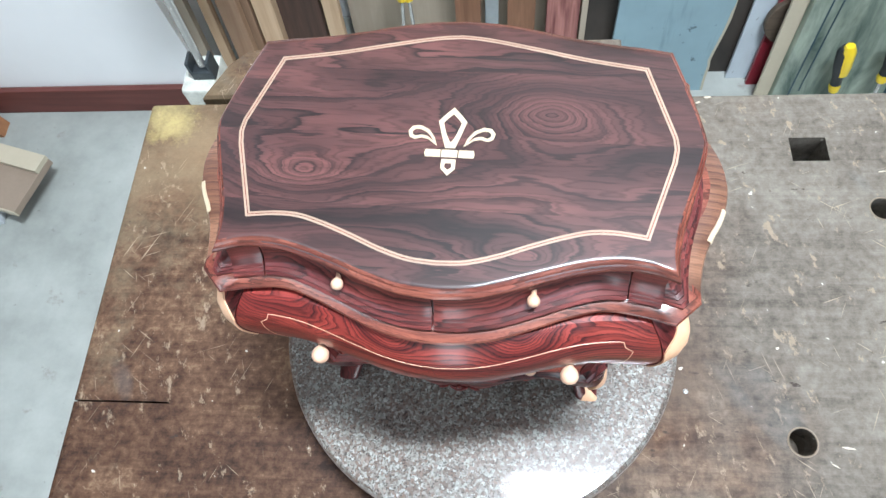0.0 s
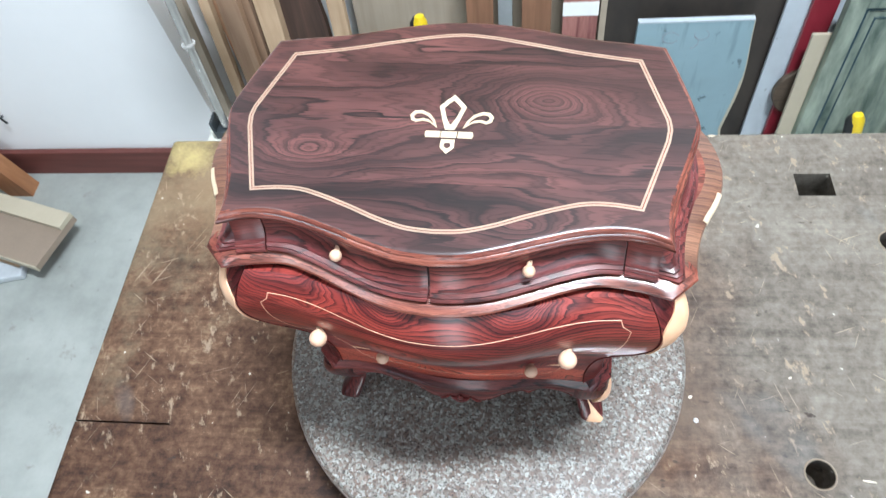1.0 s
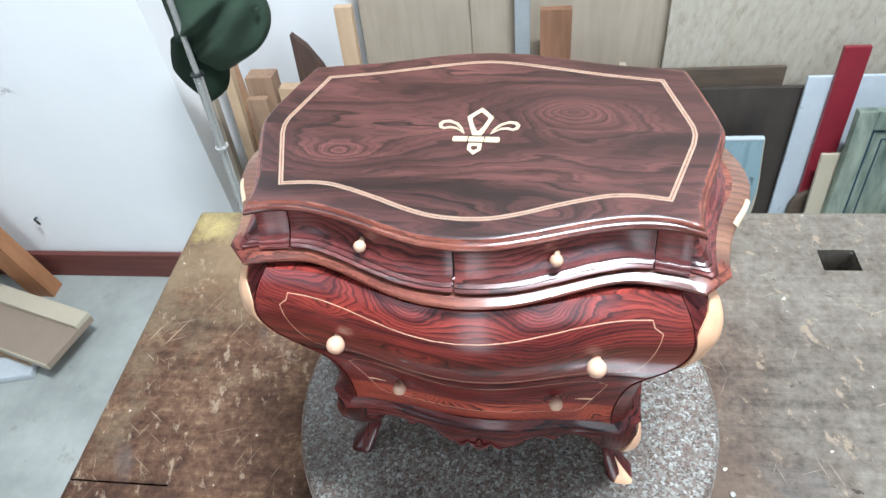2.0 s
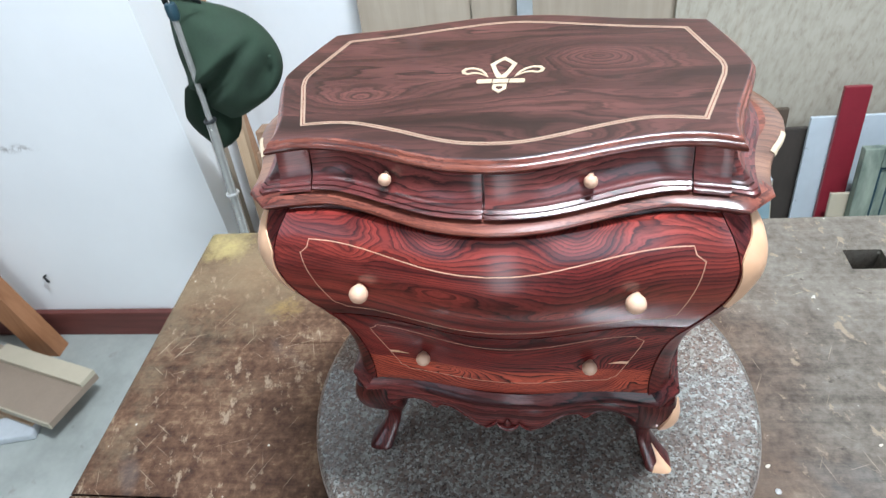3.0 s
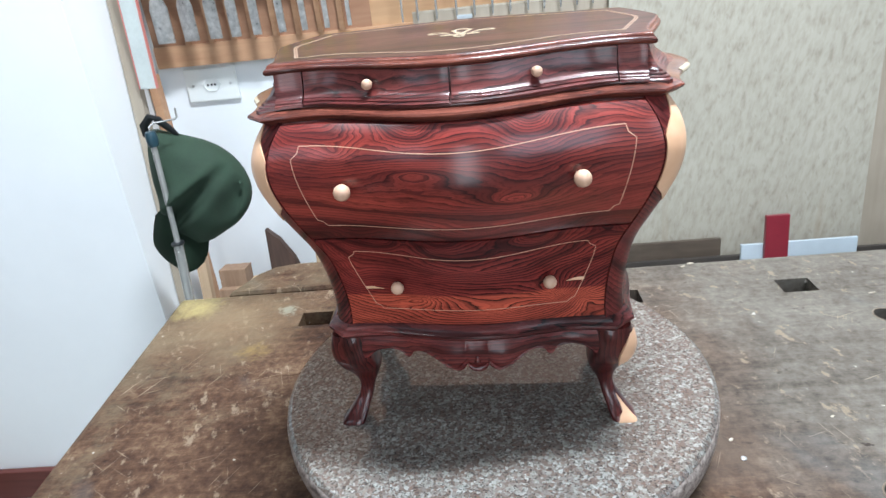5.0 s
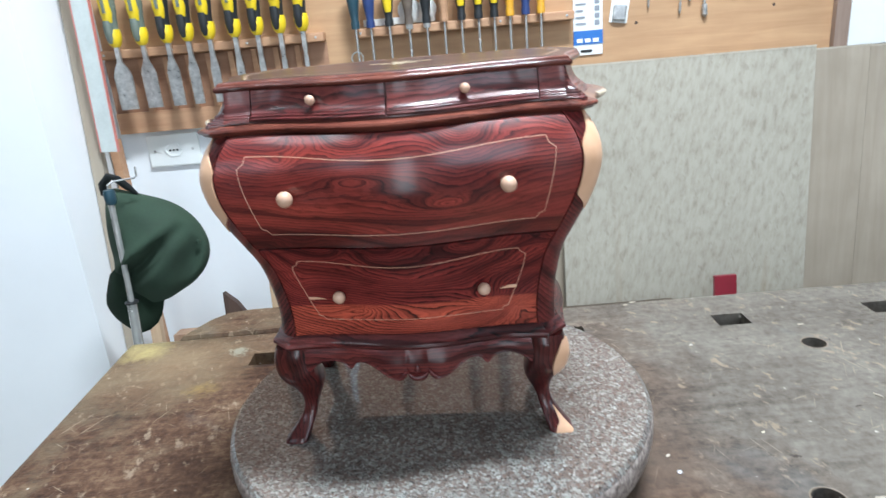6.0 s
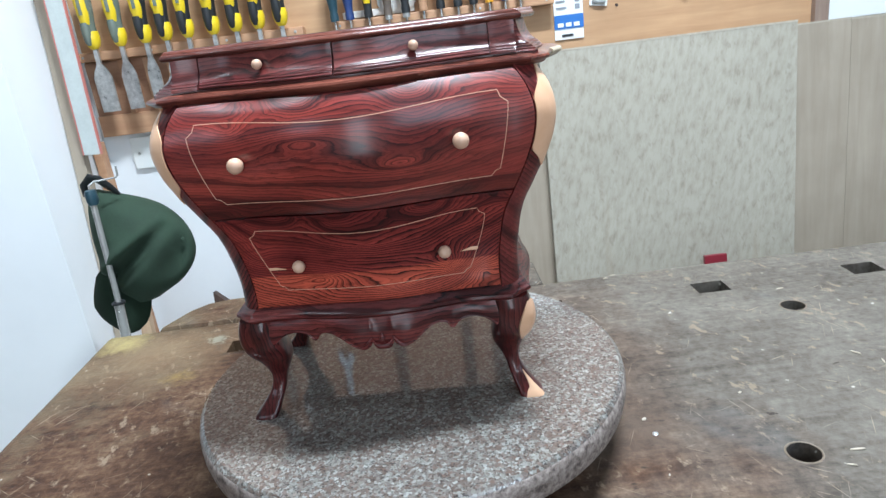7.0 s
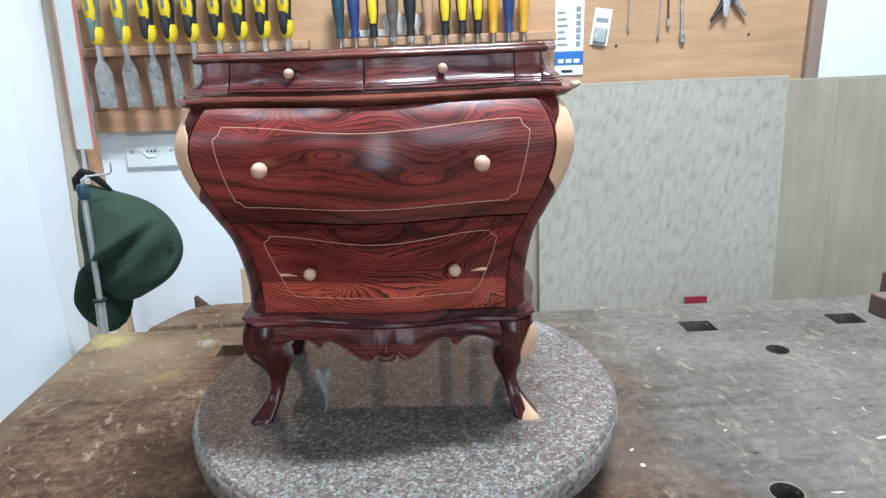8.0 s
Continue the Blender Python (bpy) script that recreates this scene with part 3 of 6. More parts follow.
def structure(name, bm, mat, label, category="wall"):
    return solo(name, bm, mat, Matrix(), label, category, kind="structure")


structure("floor", box(-3.0, 3.0, -1.7, 1.3, -0.1, 0.0), FLOOR, "stained grey concrete workshop floor", "floor")
structure("wall_north", box(-3.0, 3.0, WALL_Y, WALL_Y + 0.15, 0.0, 2.8), WALL, "white painted workshop back wall", "wall")
structure("wall_pier", box(-3.0, -0.690, 0.845, WALL_Y - 0.002, 0.0, 2.8), PIER, "white painted wall pier with scuff marks", "wall")
structure("wall_west", box(-3.15, -3.0, -1.7, 1.3, 0.0, 2.8), GREYWALL, "plain grey plaster side wall", "wall")
ew = box(3.0, 3.15, -1.7, -1.6, 0.0, 2.8)
box(3.0, 3.15, -1.6, -0.1, 0.0, 1.25, bm=ew)
box(3.0, 3.15, -1.6, -0.1, 2.25, 2.8, bm=ew)
box(3.0, 3.15, -0.1, 1.3, 0.0, 2.8, bm=ew)
structure("wall_east", ew, GREYWALL, "grey plaster side wall with a window opening", "wall")
structure("ceiling", box(-3.15, 3.15, -1.85, 1.3, 2.8, 2.9), CEIL, "plain white ceiling", "ceiling")
# south wall with an open doorway
sw = box(-3.0, -1.92, -1.85, -1.7, 0, 2.8)
box(-1.92, -0.88, -1.85, -1.7, 0, 1.58, bm=sw)
box(-1.92, -0.88, -1.85, -1.7, 2.42, 2.8, bm=sw)
box(-0.88, -0.32, -1.85, -1.7, 0, 2.8, bm=sw)
box(-0.32, 0.08, -1.85, -1.7, 2.1, 2.8, bm=sw)
box(0.08, 0.34, -1.85, -1.7, 0, 2.8, bm=sw)
box(0.34, 0.58, -1.85, -1.7, 0, 2.8, bm=sw)
box(0.58, 2.02, -1.85, -1.7, 0, 1.32, bm=sw)
box(0.58, 2.02, -1.85, -1.7, 2.64, 2.8, bm=sw)
box(2.02, 3.0, -1.85, -1.7, 0, 2.8, bm=sw)
structure("wall_south", sw, GREYWALL, "grey plaster wall with a doorway and two windows", "wall")
structure("baseboard", box(-3.0, -0.690, 0.827, 0.843, 0.0, 0.085, 0.003), SKIRT, "dark red painted wooden baseboard", "baseboard")


# ---------------------------------------------------------------- workbench
def cut(ob, cutters):
    for c in cutters:
        md = ob.modifiers.new("cut", 'BOOLEAN')
        md.object, md.operation, md.solver = c, 'DIFFERENCE', 'EXACT'
    dg = bpy.context.evaluated_depsgraph_get()
    me = bpy.data.meshes.new_from_object(ob.evaluated_get(dg))
    ob.modifiers.clear()
    old = ob.data
    ob.data = me
    bpy.data.meshes.remove(old)
    for c in cutters:
        d = c.data
        bpy.data.objects.remove(c)
        bpy.data.meshes.remove(d)


def workbench():
    wb = thing("workbench", pose(0, 0, 0), "old stained wooden workbench top with dog holes", "workbench")
    top = part("bench_top", box(-0.286, 1.5, -0.42, 0.2, BZ - 0.085, BZ, 0.004, 2), BENCH, wb, "worn stained bench slab with square and round dog holes")
    cuts = []
    for x in (-0.146, -0.016, 0.114, 0.2525, 0.383, 0.513, 0.643, 0.773):
        cuts.append(mesh_ob("cutter", box(x - 0.0135, x + 0.0135, 0.137, 0.158, BZ - 0.045, BZ + 0.05), None))
    cuts.append(mesh_ob("cutter", box(-0.30, -0.214, -0.0573, -0.0560, BZ - 0.012, BZ + 0.05), None))
    cuts.append(mesh_ob("cutter", box(-0.172, -0.05, 0.0672, 0.0678, BZ - 0.005, BZ + 0.05), None))
    for x, y in ((0.210, -0.071), (0.295, 0.096), (0.46, 0.02), (0.62, -0.09)):
        cuts.append(mesh_ob("cutter", lathe([(0.0085, BZ - 0.03), (0.0085, BZ + 0.05)], 24, pose(x, y, 0)), None))
    bpy.context.view_layer.update()
    cut(top, cuts)
    for x, y in ((0.210, -0.071), (0.295, 0.096)):
        part("hole_rim", ring_of([(0.0086, BZ - 0.003), (0.0097, BZ + 0.0002), (0.0092, BZ + 0.0006), (0.0086, BZ + 0.0003)], 28, x, y), CHAMFER, wb, "pale chamfered rim of a round hole")
    # worn vise jaw behind the near-left corner, its edge rounded off
    pts = [(-0.243, 0.207), (-0.236, 0.222), (-0.226, 0.243), (-0.212, 0.257), (-0.19, 0.262), (-0.155, 0.262), (0.12, 0.262), (0.12, 0.207)]
    rings = [[(x, y, z) for x, y in pts] for z in (BZ - 0.08, BZ - 0.004)]
    cx, cy = -0.06, 0.235
    rings.append([(cx + (x - cx) * 0.985, cy + (y - cy) * 0.93, BZ - 0.001) for x, y in pts])
    part("vise_jaw", loft(rings), BENCH, wb, "rough rounded wooden vise jaw along the back edge")
    for x in (-0.2, 1.35):
        for y in (-0.34, 0.12):
            part("leg", box(x - 0.04, x + 0.04, y - 0.04, y + 0.04, 0, BZ - 0.086, 0.004), BENCH, wb)
    for y in (-0.34, 0.12):
        part("rail", box(-0.159, 1.309, y - 0.02, y + 0.02, 0.18, 0.27, 0.004), BENCH, wb)
    return wb


workbench()


# ---------------------------------------------------------------- granite turntable
TT = 0.906
TC = (0.004, -0.006)


def turntable():
    tt = thing("granite_turntable", pose(TC[0], TC[1], BZ), "round polished grey granite turntable on the bench", "turntable")
    h = TT - BZ
    R = 0.1250
    slab = part("slab", lathe([(0.0, h - 0.0185), (R - 0.003, h - 0.0185), (R - 0.001, h - 0.017), (R, h - 0.012), (R, h - 0.006), (R - 0.001, h - 0.002), (R - 0.0035, h), (0, h)], 128), GRANITE, tt, "speckled polished granite disc", True)
    slab.data.materials.append(GRANITE_EDGE)
    for f in slab.data.polygons:
        f.material_index = 1 if f.normal.z < 0.35 else 0
    part("bearing", lathe([(0.075, 0.006), (0.082, 0.007), (0.082, h - 0.0185), (0.0, h - 0.0185)], 48), STEEL, tt, "steel swivel bearing ring", True)
    part("foot_disc", lathe([(0.0, 0), (0.09, 0), (0.09, 0.0062), (0.0, 0.0062)], 48), BROWNW, tt)


turntable()

# ---------------------------------------------------------------- the commode
CHEST = pose(0, 0, 0.902, 0, 0, -3.8)
chest = thing("miniature_commode", CHEST, "miniature bombe commode in polished rosewood with pale inlay and knobs", "commode")

SERP = [(0, 1.0), (0.12, 0.95), (0.25, 0.78), (0.40, 0.42), (0.55, 0.02), (0.70, -0.26), (0.85, -0.20), (1.0, 0.0)]
SIDE = [(0, 1.0), (0.15, 0.93), (0.32, 0.71), (0.46, 0.42), (0.63, 0.17), (0.80, 0.03), (0.92, 0.0), (1.0, 0.0)]


SERP_BODY = [(0, 1.0), (0.12, 0.96), (0.25, 0.83), (0.40, 0.58), (0.55, 0.31), (0.70, 0.10), (0.85, 0.01), (1.0, 0.0)]


def front_v(u, a, f, F, run=SERP):
    return -(f + (F - f) * curve_through(run, min(1.0, abs(u) / a)))


def outline(a, f, F, b, B, M, c, z, nf=48, ns=28):
    """Closed plan of one level: corner half-width a, corner and middle depth in front (f, F) and behind (b, B), middle half-width M, corner cut c."""
    pts = []
    w = a - c
    for i in range(nf + 1):
        u = -w + 2 * w * i / nf
        pts.append((u, front_v(u, w, f, F), z))
    y0, y1 = -(f - c), b - c
    ym, yh = (y0 + y1) / 2, (y1 - y0) / 2
    side = []
    for i in range(ns + 1):
        y = y0 + (y1 - y0) * i / ns
        side.append((a + (M - a) * curve_through(SIDE, abs(y - ym) / yh), y))
    pts += [(x, y, z) for x, y in side]
    for i in range(nf + 1):
        u = w - 2 * w * i / nf
        pts.append((u, -front_v(u, w, b, B), z))
    pts += [(-x, y, z) for x, y in side[::-1]]
    return pts


def moulding(a, f, F, b, B, M, c, profile):
    return loft([outline(a + d, f + d, F + d, b + d, B + d, M + d, c, z) for z, d in profile])


# heights above the granite
Z_APRON, Z_BASE, Z_LOW, Z_BIG, Z_LEDGE, Z_FRIEZE, Z_LID = 0.0615, 0.0625, 0.0700, 0.1200, 0.1745, 0.1798, 0.1952
BODY = [  # z, a, f, F, M
    (0.069, 0.0722, 0.0535, 0.058, 0.0712),
    (0.081, 0.0720, 0.053, 0.058, 0.0712),
    (0.096, 0.0740, 0.0535, 0.06, 0.073),
    (0.11, 0.0772, 0.056, 0.0645, 0.076),
    (0.12, 0.0822, 0.0585, 0.0685, 0.081),
    (0.133, 0.0882, 0.0625, 0.0745, 0.0875),
    (0.146, 0.0926, 0.0655, 0.0795, 0.092),
    (0.157, 0.0937, 0.066, 0.08, 0.0932),
    (0.167, 0.0912, 0.063, 0.077, 0.0908),
    (0.176, 0.0860, 0.057, 0.071, 0.0855)]
POST = 0.0096


def body_at(z):
    return [curve_through([(r[0], r[k]) for r in BODY], z) for k in (1, 2, 3, 4)]


def body_front(u, z, out=0.0):
    a, f, F, M = body_at(z)
    return front_v(u, a - POST, f, F, SERP_BODY) - out


def body_shell():
    rings = []
    for i in range(33):
        z = 0.069 + (0.1765 - 0.069) * i / 32
        a, f, F, M = body_at(z)
        rings.append(outline(a - 0.0012, f - 0.0030, F - 0.0030, 0.050, 0.050, M, POST, z))
    return loft(rings)


part("carcase", body_shell(), ROSE_DARK, chest, "dark rosewood bombe carcase", True)


def front_panel(z0, z1, lu, ru, out=0.0, depth=0.0035, nu=40, nz=18, surf=body_front, gap=0.0005):
    """A drawer front that follows the carcase; lu and ru give its ends at each height."""
    b = bmesh.new()
    grid = {}
    for j in range(nz + 1):
        z = z0 + gap + (z1 - z0 - 2 * gap) * j / nz
        for i in range(nu + 1):
            l, r = lu(z) + gap, ru(z) - gap
            u = l + (r - l) * i / nu
            edge = 0.0004 if i in (0, nu) or j in (0, nz) else 0.0
            v = surf(u, z, out)
            grid[i, j, 0] = b.verts.new((u, v + edge, z))
            grid[i, j, 1] = b.verts.new((u, v + depth, z))
    for j in range(nz):
        for i in range(nu):
            b.faces.new([grid[p, q, 0] for p, q in ((i, j), (i + 1, j), (i + 1, j + 1), (i, j + 1))])
            b.faces.new([grid[p, q, 1] for p, q in ((i, j + 1), (i + 1, j + 1), (i + 1, j), (i, j))])
    for i in range(nu):
        for j in (0, nz):
            b.faces.new((grid[i, j, 0], grid[i, j, 1], grid[i + 1, j, 1], grid[i + 1, j, 0]))
    for j in range(nz):
        for i in (0, nu):
            b.faces.new((grid[i, j, 0], grid[i, j + 1, 0], grid[i, j + 1, 1], grid[i, j, 1]))
    return b


def half(z):
    return body_at(z)[0] - POST


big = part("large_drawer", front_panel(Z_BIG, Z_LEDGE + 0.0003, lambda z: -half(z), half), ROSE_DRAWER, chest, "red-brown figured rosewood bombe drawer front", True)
low = part("lower_drawer", front_panel(Z_LOW, Z_BIG, lambda z: -half(z), half), ROSE_LOWER, chest, "two-tone figured rosewood drawer front", True)


def post_face(z0, z1, sx, back, n=24, out=0.0, taper=0.0):
    """One cut corner of the carcase as a thin strip; taper draws its inner edge outwards at both ends."""
    rings = []
    for i in range(n + 1):
        t = i / n
        z = z0 + (z1 - z0) * t
        a, f, F, M = body_at(z)
        fb = 0.050 if back else f
        s = 1 if back else -1
        k = taper * (max(0.0, 1 - t / 0.22) + max(0.0, (t - 0.72) / 0.28)) if taper else 0.0
        prof = [(a - POST, fb), (a - POST * 0.42, fb - POST * 0.36), (a - POST * 0.08, fb - POST * 0.8), (a, fb - POST * 1.12)]
        face = []
        for j in range(7):
            q = (k + (1 - k) * j / 6) * 3
            h = min(2, int(q))
            w = q - h
            face.append((prof[h][0] * (1 - w) + prof[h + 1][0] * w + out * 0.7, prof[h][1] * (1 - w) + prof[h + 1][1] * w + out * 0.7))
        p = face + [(face[-1][0] - 0.003, face[-1][1] - 0.001), (face[0][0] - 0.001, face[0][1] - 0.003)]
        ring = [(sx * x, s * y, z) for x, y in p]
        rings.append(ring if sx * s < 0 else ring[::-1])
    return loft(rings)


for sx in (-1, 1):
    part("corner_post", post_face(0.0695, 0.1757, sx, False), ROSE_BAND, chest, "crossbanded rosewood corner post", True)
    part("corner_mount", post_face(0.1290, 0.1745, sx, False, out=0.0007, taper=0.62), PALE, chest, "pale unstained wood corner mount", True)
    part("corner_post", post_face(0.0695, 0.1757, sx, True), ROSE_DARK, chest, "", True)


def stringing(points, name, parent, surf, rad=0.00029, closed=True, mat=INLAY):
    """Pale inlaid line through (u, z) points on a curved front."""
    dense = []
    n = len(points)
    for i in range(n if closed else n - 1):
        (u0, z0), (u1, z1) = points[i], points[(i + 1) % n]
        k = max(2, int(math.hypot(u1 - u0, z1 - z0) / 0.0022))
        dense += [(u0 + (u1 - u0) * j / k, z0 + (z1 - z0) * j / k) for j in range(k)]
    if not closed:
        dense.append(points[-1])
    pts = [(u, surf(u, z, -0.0002), z) for u, z in dense]
    return part(name, tube(pts, rad, 6, closed), mat, parent, "thin pale inlaid line", True)


def cut_corner_frame(topw, sidew, botw, zt, zs, zb, sag, nb, zc):
    """Inlay frame: a top that sags in the middle, notched corners, sides drawn in to the bottom."""
    top = [(topw * (1 - 2 * i / 16), zt - sag * math.cos((1 - 2 * i / 16) * math.pi / 2) ** 2) for i in range(17)]
    left = [(-topw - (sidew - topw) * 0.25, zt - (zt - zs) * 0.55), (-sidew, zs)]
    right = [(sidew, zs), (topw + (sidew - topw) * 0.25, zt - (zt - zs) * 0.55)]

    def sides(sx):
        out = []
        for i in range(1, 8):
            k = i / 8
            out.append((sx * (sidew + (botw + nb - sidew) * (k ** 1.35)), zs + (zc - zs) * k))
        return out
    return top + left + sides(-1) + [(-botw - nb, zc), (-botw - nb * 0.45, zb + (zc - zb) * 0.75), (-botw, zb), (0, zb - 0.0006), (botw, zb), (botw + nb * 0.45, zb + (zc - zb) * 0.75), (botw + nb, zc)] + sides(1)[::-1] + right


stringing(cut_corner_frame(0.0683, 0.0725, 0.0625, 0.1665, 0.1612, 0.1283, 0.003, 0.0042, 0.1315), "inlay_line", big, body_front)
stringing(cut_corner_frame(0.0540, 0.0575, 0.0445, 0.1125, 0.1090, 0.0790, 0.004, 0.0035, 0.0815), "inlay_line", low, body_front)


def knob(u, z, size, surf, parent, droop=0.0, stem=0.0):
    """A turned knob on a slim neck; stem is the neck's length."""
    v = surf(u, z)
    prof = [(0.0, -0.001), (size * 0.46, -0.001), (size * 0.42, size * 0.25), (size * 0.46, size * 0.34), (size * 0.66, size * 0.50), (size * 0.92, size * 0.86), (size, size * 1.26), (size * 0.95, size * 1.66), (size * 0.66, size * 2.04), (size * 0.3, size * 2.20), (0.0, size * 2.24)]
    prof = [(r, h + (stem if i > 1 else 0.0)) for i, (r, h) in enumerate(prof)]
    part("knob", lathe(prof, 24, pose(u, v + 0.0005, z, 90 + droop, 0, 0)), KNOB, parent, "small turned pale boxwood knob", True)


for u in (-0.0500, 0.0505):
    knob(u, 0.1484, 0.00365, body_front, big, 6, 0.0)
for u in (-0.0355, 0.0365):
    knob(u, 0.0932, 0.0031, body_front, low, 8, 0.0)

# pale sapwood streaks beside the lower knobs
part("sapwood_streak", front_panel(0.0898, 0.0920, lambda z: -0.0525, lambda z: -0.0400 - 0.0100 * (z - 0.0898) / 0.0022, 0.0002, 0.0004, 10, 3, gap=0.0), PALE, low, "pale sapwood streak")
part("sapwood_streak", front_panel(0.0900, 0.0926, lambda z: 0.0420 + 0.0080 * (z - 0.0900) / 0.0026, lambda z: 0.0530, 0.0002, 0.0004, 10, 3, gap=0.0), PALE, low, "pale sapwood streak")

# frieze with two small drawers
FR = dict(a=0.0802, f=0.0480, F=0.0613, b=0.0400, B=0.0520, M=0.0870)
FR_PROF = [(0.1786, 0.0088), (0.1806, 0.0087), (0.1811, 0.0078), (0.1818, 0.0077), (0.1822, 0.0067), (0.1830, 0.0065), (0.1834, 0.0053), (0.1840, 0.0051), (0.1846, 0.0042), (0.1862, 0.0029), (0.1885, 0.0017), (0.1915, 0.0008), (0.1956, 0.0)]


def frieze_front(u, z, out=0.0):
    d = curve_through(FR_PROF, z)
    return front_v(u, FR["a"] + d - 0.002, FR["f"] + d, FR["F"] + d) - out


part("frieze", moulding(FR["a"] - 0.0005, FR["f"] - 0.0030, FR["F"] - 0.0030, FR["b"], FR["B"], FR["M"], 0.002, FR_PROF), ROSE_DARK, chest, "hollow-moulded dark rosewood frieze", True)
for l, r in ((-0.0670, -0.0008), (-0.0008, 0.0672)):
    d = part("small_drawer", front_panel(0.1806, 0.1951, lambda z, l=l: l, lambda z, r=r: r, 0.0004, nu=30, nz=44, surf=frieze_front, gap=0.00045), ROSE_DARK, chest, "dark glossy rosewood hollow-fronted drawer", True)
    knob(-0.0362 if l < -0.01 else 0.0340, 0.1890, 0.0023, frieze_front, d, 0.0, 0.0014)
for l, r in ((-0.0790, -0.0670), (0.0672, 0.0790)):
    part("end_block", front_panel(0.1806, 0.1951, lambda z, l=l: l, lambda z, r=r: r, 0.0003, nu=6, nz=44, surf=frieze_front, gap=0.0002), ROSE_DARK, chest, "", True)

# ledge moulding between frieze and bombe body
ledge = part("ledge_moulding", moulding(0.0930, 0.0590, 0.0725, 0.0540, 0.0620, 0.1050, 0.0090,
     [(0.1738, -0.0070), (0.1742, -0.0040), (0.1750, -0.0018), (0.1760, -0.0010), (0.1765, 0.0), (0.1776, 0.0006), (0.1784, 0.0002), (0.1789, -0.0012), (0.1796, -0.0030), (0.1800, -0.0065)]), ROSE_MOULD, chest, "rosewood ledge moulding with cut corners", True)

ledge.data.materials.append(ROSE_EDGE)
for f in ledge.data.polygons:
    f.material_index = 1 if abs(f.center.x) > 0.0875 and abs(f.center.y) < 0.046 else 0

# pale patches let into the ledge on both sides, shaped like the moulding
def ledge_patch(sx):
    b = moulding(0.0930, 0.0590, 0.0725, 0.0540, 0.0620, 0.1050, 0.0090,
                 [(0.1752, -0.0014), (0.1760, -0.0006), (0.1765, 0.0004), (0.1776, 0.0010), (0.1785, 0.0006), (0.1792, -0.0008)])
    far = [f for f in b.faces if not (sx * f.calc_center_median().x > 0.085 and -0.0272 < f.calc_center_median().y < -0.0130) or abs(f.normal.z) > 0.999]
    bmesh.ops.delete(b, geom=far, context='FACES')
    bmesh.ops.solidify(b, geom=b.faces[:], thickness=0.0004)
    return b


for sx in (-1, 1):
    part("ledge_patch", ledge_patch(sx), CREAM, chest, "cream unstained patch in the ledge", True)

# lid
LID_FRONT = [(0.0, 0.0594), (0.012, 0.0583), (0.025, 0.0545), (0.037, 0.0502), (0.050, 0.0461), (0.062, 0.0441), (0.072, 0.0449), (0.0802, 0.0476)]
LID_SIDE = [(-0.0476, 0.0802), (-0.041, 0.0800), (-0.031, 0.0816), (-0.020, 0.0851), (-0.009, 0.0886), (0.0, 0.0911), (0.004, 0.0916), (0.009, 0.0908), (0.024, 0.0868), (0.034, 0.0836), (0.0428, 0.0806)]
LID_BACK = [(0.0, 0.0560), (0.014, 0.0551), (0.030, 0.0520), (0.045, 0.0484), (0.058, 0.0461), (0.070, 0.0446), (0.0806, 0.0428)]
BAND_FRONT = [(0.0, 0.0513), (0.010, 0.0505), (0.021, 0.0473), (0.032, 0.0428), (0.044, 0.0384), (0.052, 0.0362), (0.060, 0.0358), (0.0717, 0.0371)]
BAND_SIDE = [(-0.0371, 0.0717), (-0.0060, 0.0818), (0.0, 0.0829), (0.0050, 0.0824), (0.0361, 0.0727)]
BAND_BACK = [(0.0, 0.0497), (0.009, 0.0488), (0.029, 0.0447), (0.050, 0.0399), (0.0727, 0.0361)]


def straight(knots, x):
    for (x0, y0), (x1, y1) in zip(knots, knots[1:]):
        if x <= x1:
            return y0 + (y1 - y0) * (x - x0) / (x1 - x0)
    return knots[-1][1]


def lid_plan(front, side, back, d, z, how=curve_through, nf=48, ns=30):
    """Closed plan of the lid from the run of its front, side and back edges, moved outwards by d."""
    pts = []
    wf, wb = front[-1][0], back[-1][0]
    for i in range(nf + 1):
        u = -wf + 2 * wf * i / nf
        pts.append((u * (wf + 0.6 * d) / wf, -curve_through(front, abs(u)) - d, z))
    y0, y1 = side[0][0], side[-1][0]
    run = [(how(side, y0 + (y1 - y0) * i / ns) + 0.6 * d, (y0 + (y1 - y0) * i / ns) * (y1 + d) / y1) for i in range(1, ns)]
    pts += [(x, y, z) for x, y in run]
    for i in range(nf + 1):
        u = wb - 2 * wb * i / nf
        pts.append((u * (wb + 0.6 * d) / wb, curve_through(back, abs(u)) + d, z))
    pts += [(-x, y, z) for x, y in run[::-1]]
    return pts


LID_EDGE = [(0.0, -0.0010), (0.0, 0.0012), (0.0003, 0.0024), (0.0009, 0.0031), (0.0016, 0.0033), (0.0023, 0.0030), (0.0028, 0.0022), (0.0030, 0.0016), (0.0034, 0.0014), (0.0040, 0.0010), (0.0044, 0.0004), (0.0046, -0.0004), (0.0046, -0.0012)]
Z_LID = 0.1944
lid = part("lid", loft([lid_plan(LID_FRONT, LID_SIDE, LID_BACK, d, Z_LID + h) for h, d in LID_EDGE]), ROSE_LID, chest, "dark figured rosewood lid with moulded edge", True)
lid.data.materials.append(ROSE_MOULD)
for f in lid.data.polygons:
    f.material_index = 0 if f.normal.z > 0.95 else 1
    f.use_smooth = len(f.vertices) < 9
Z_TOP = Z_LID + 0.0046


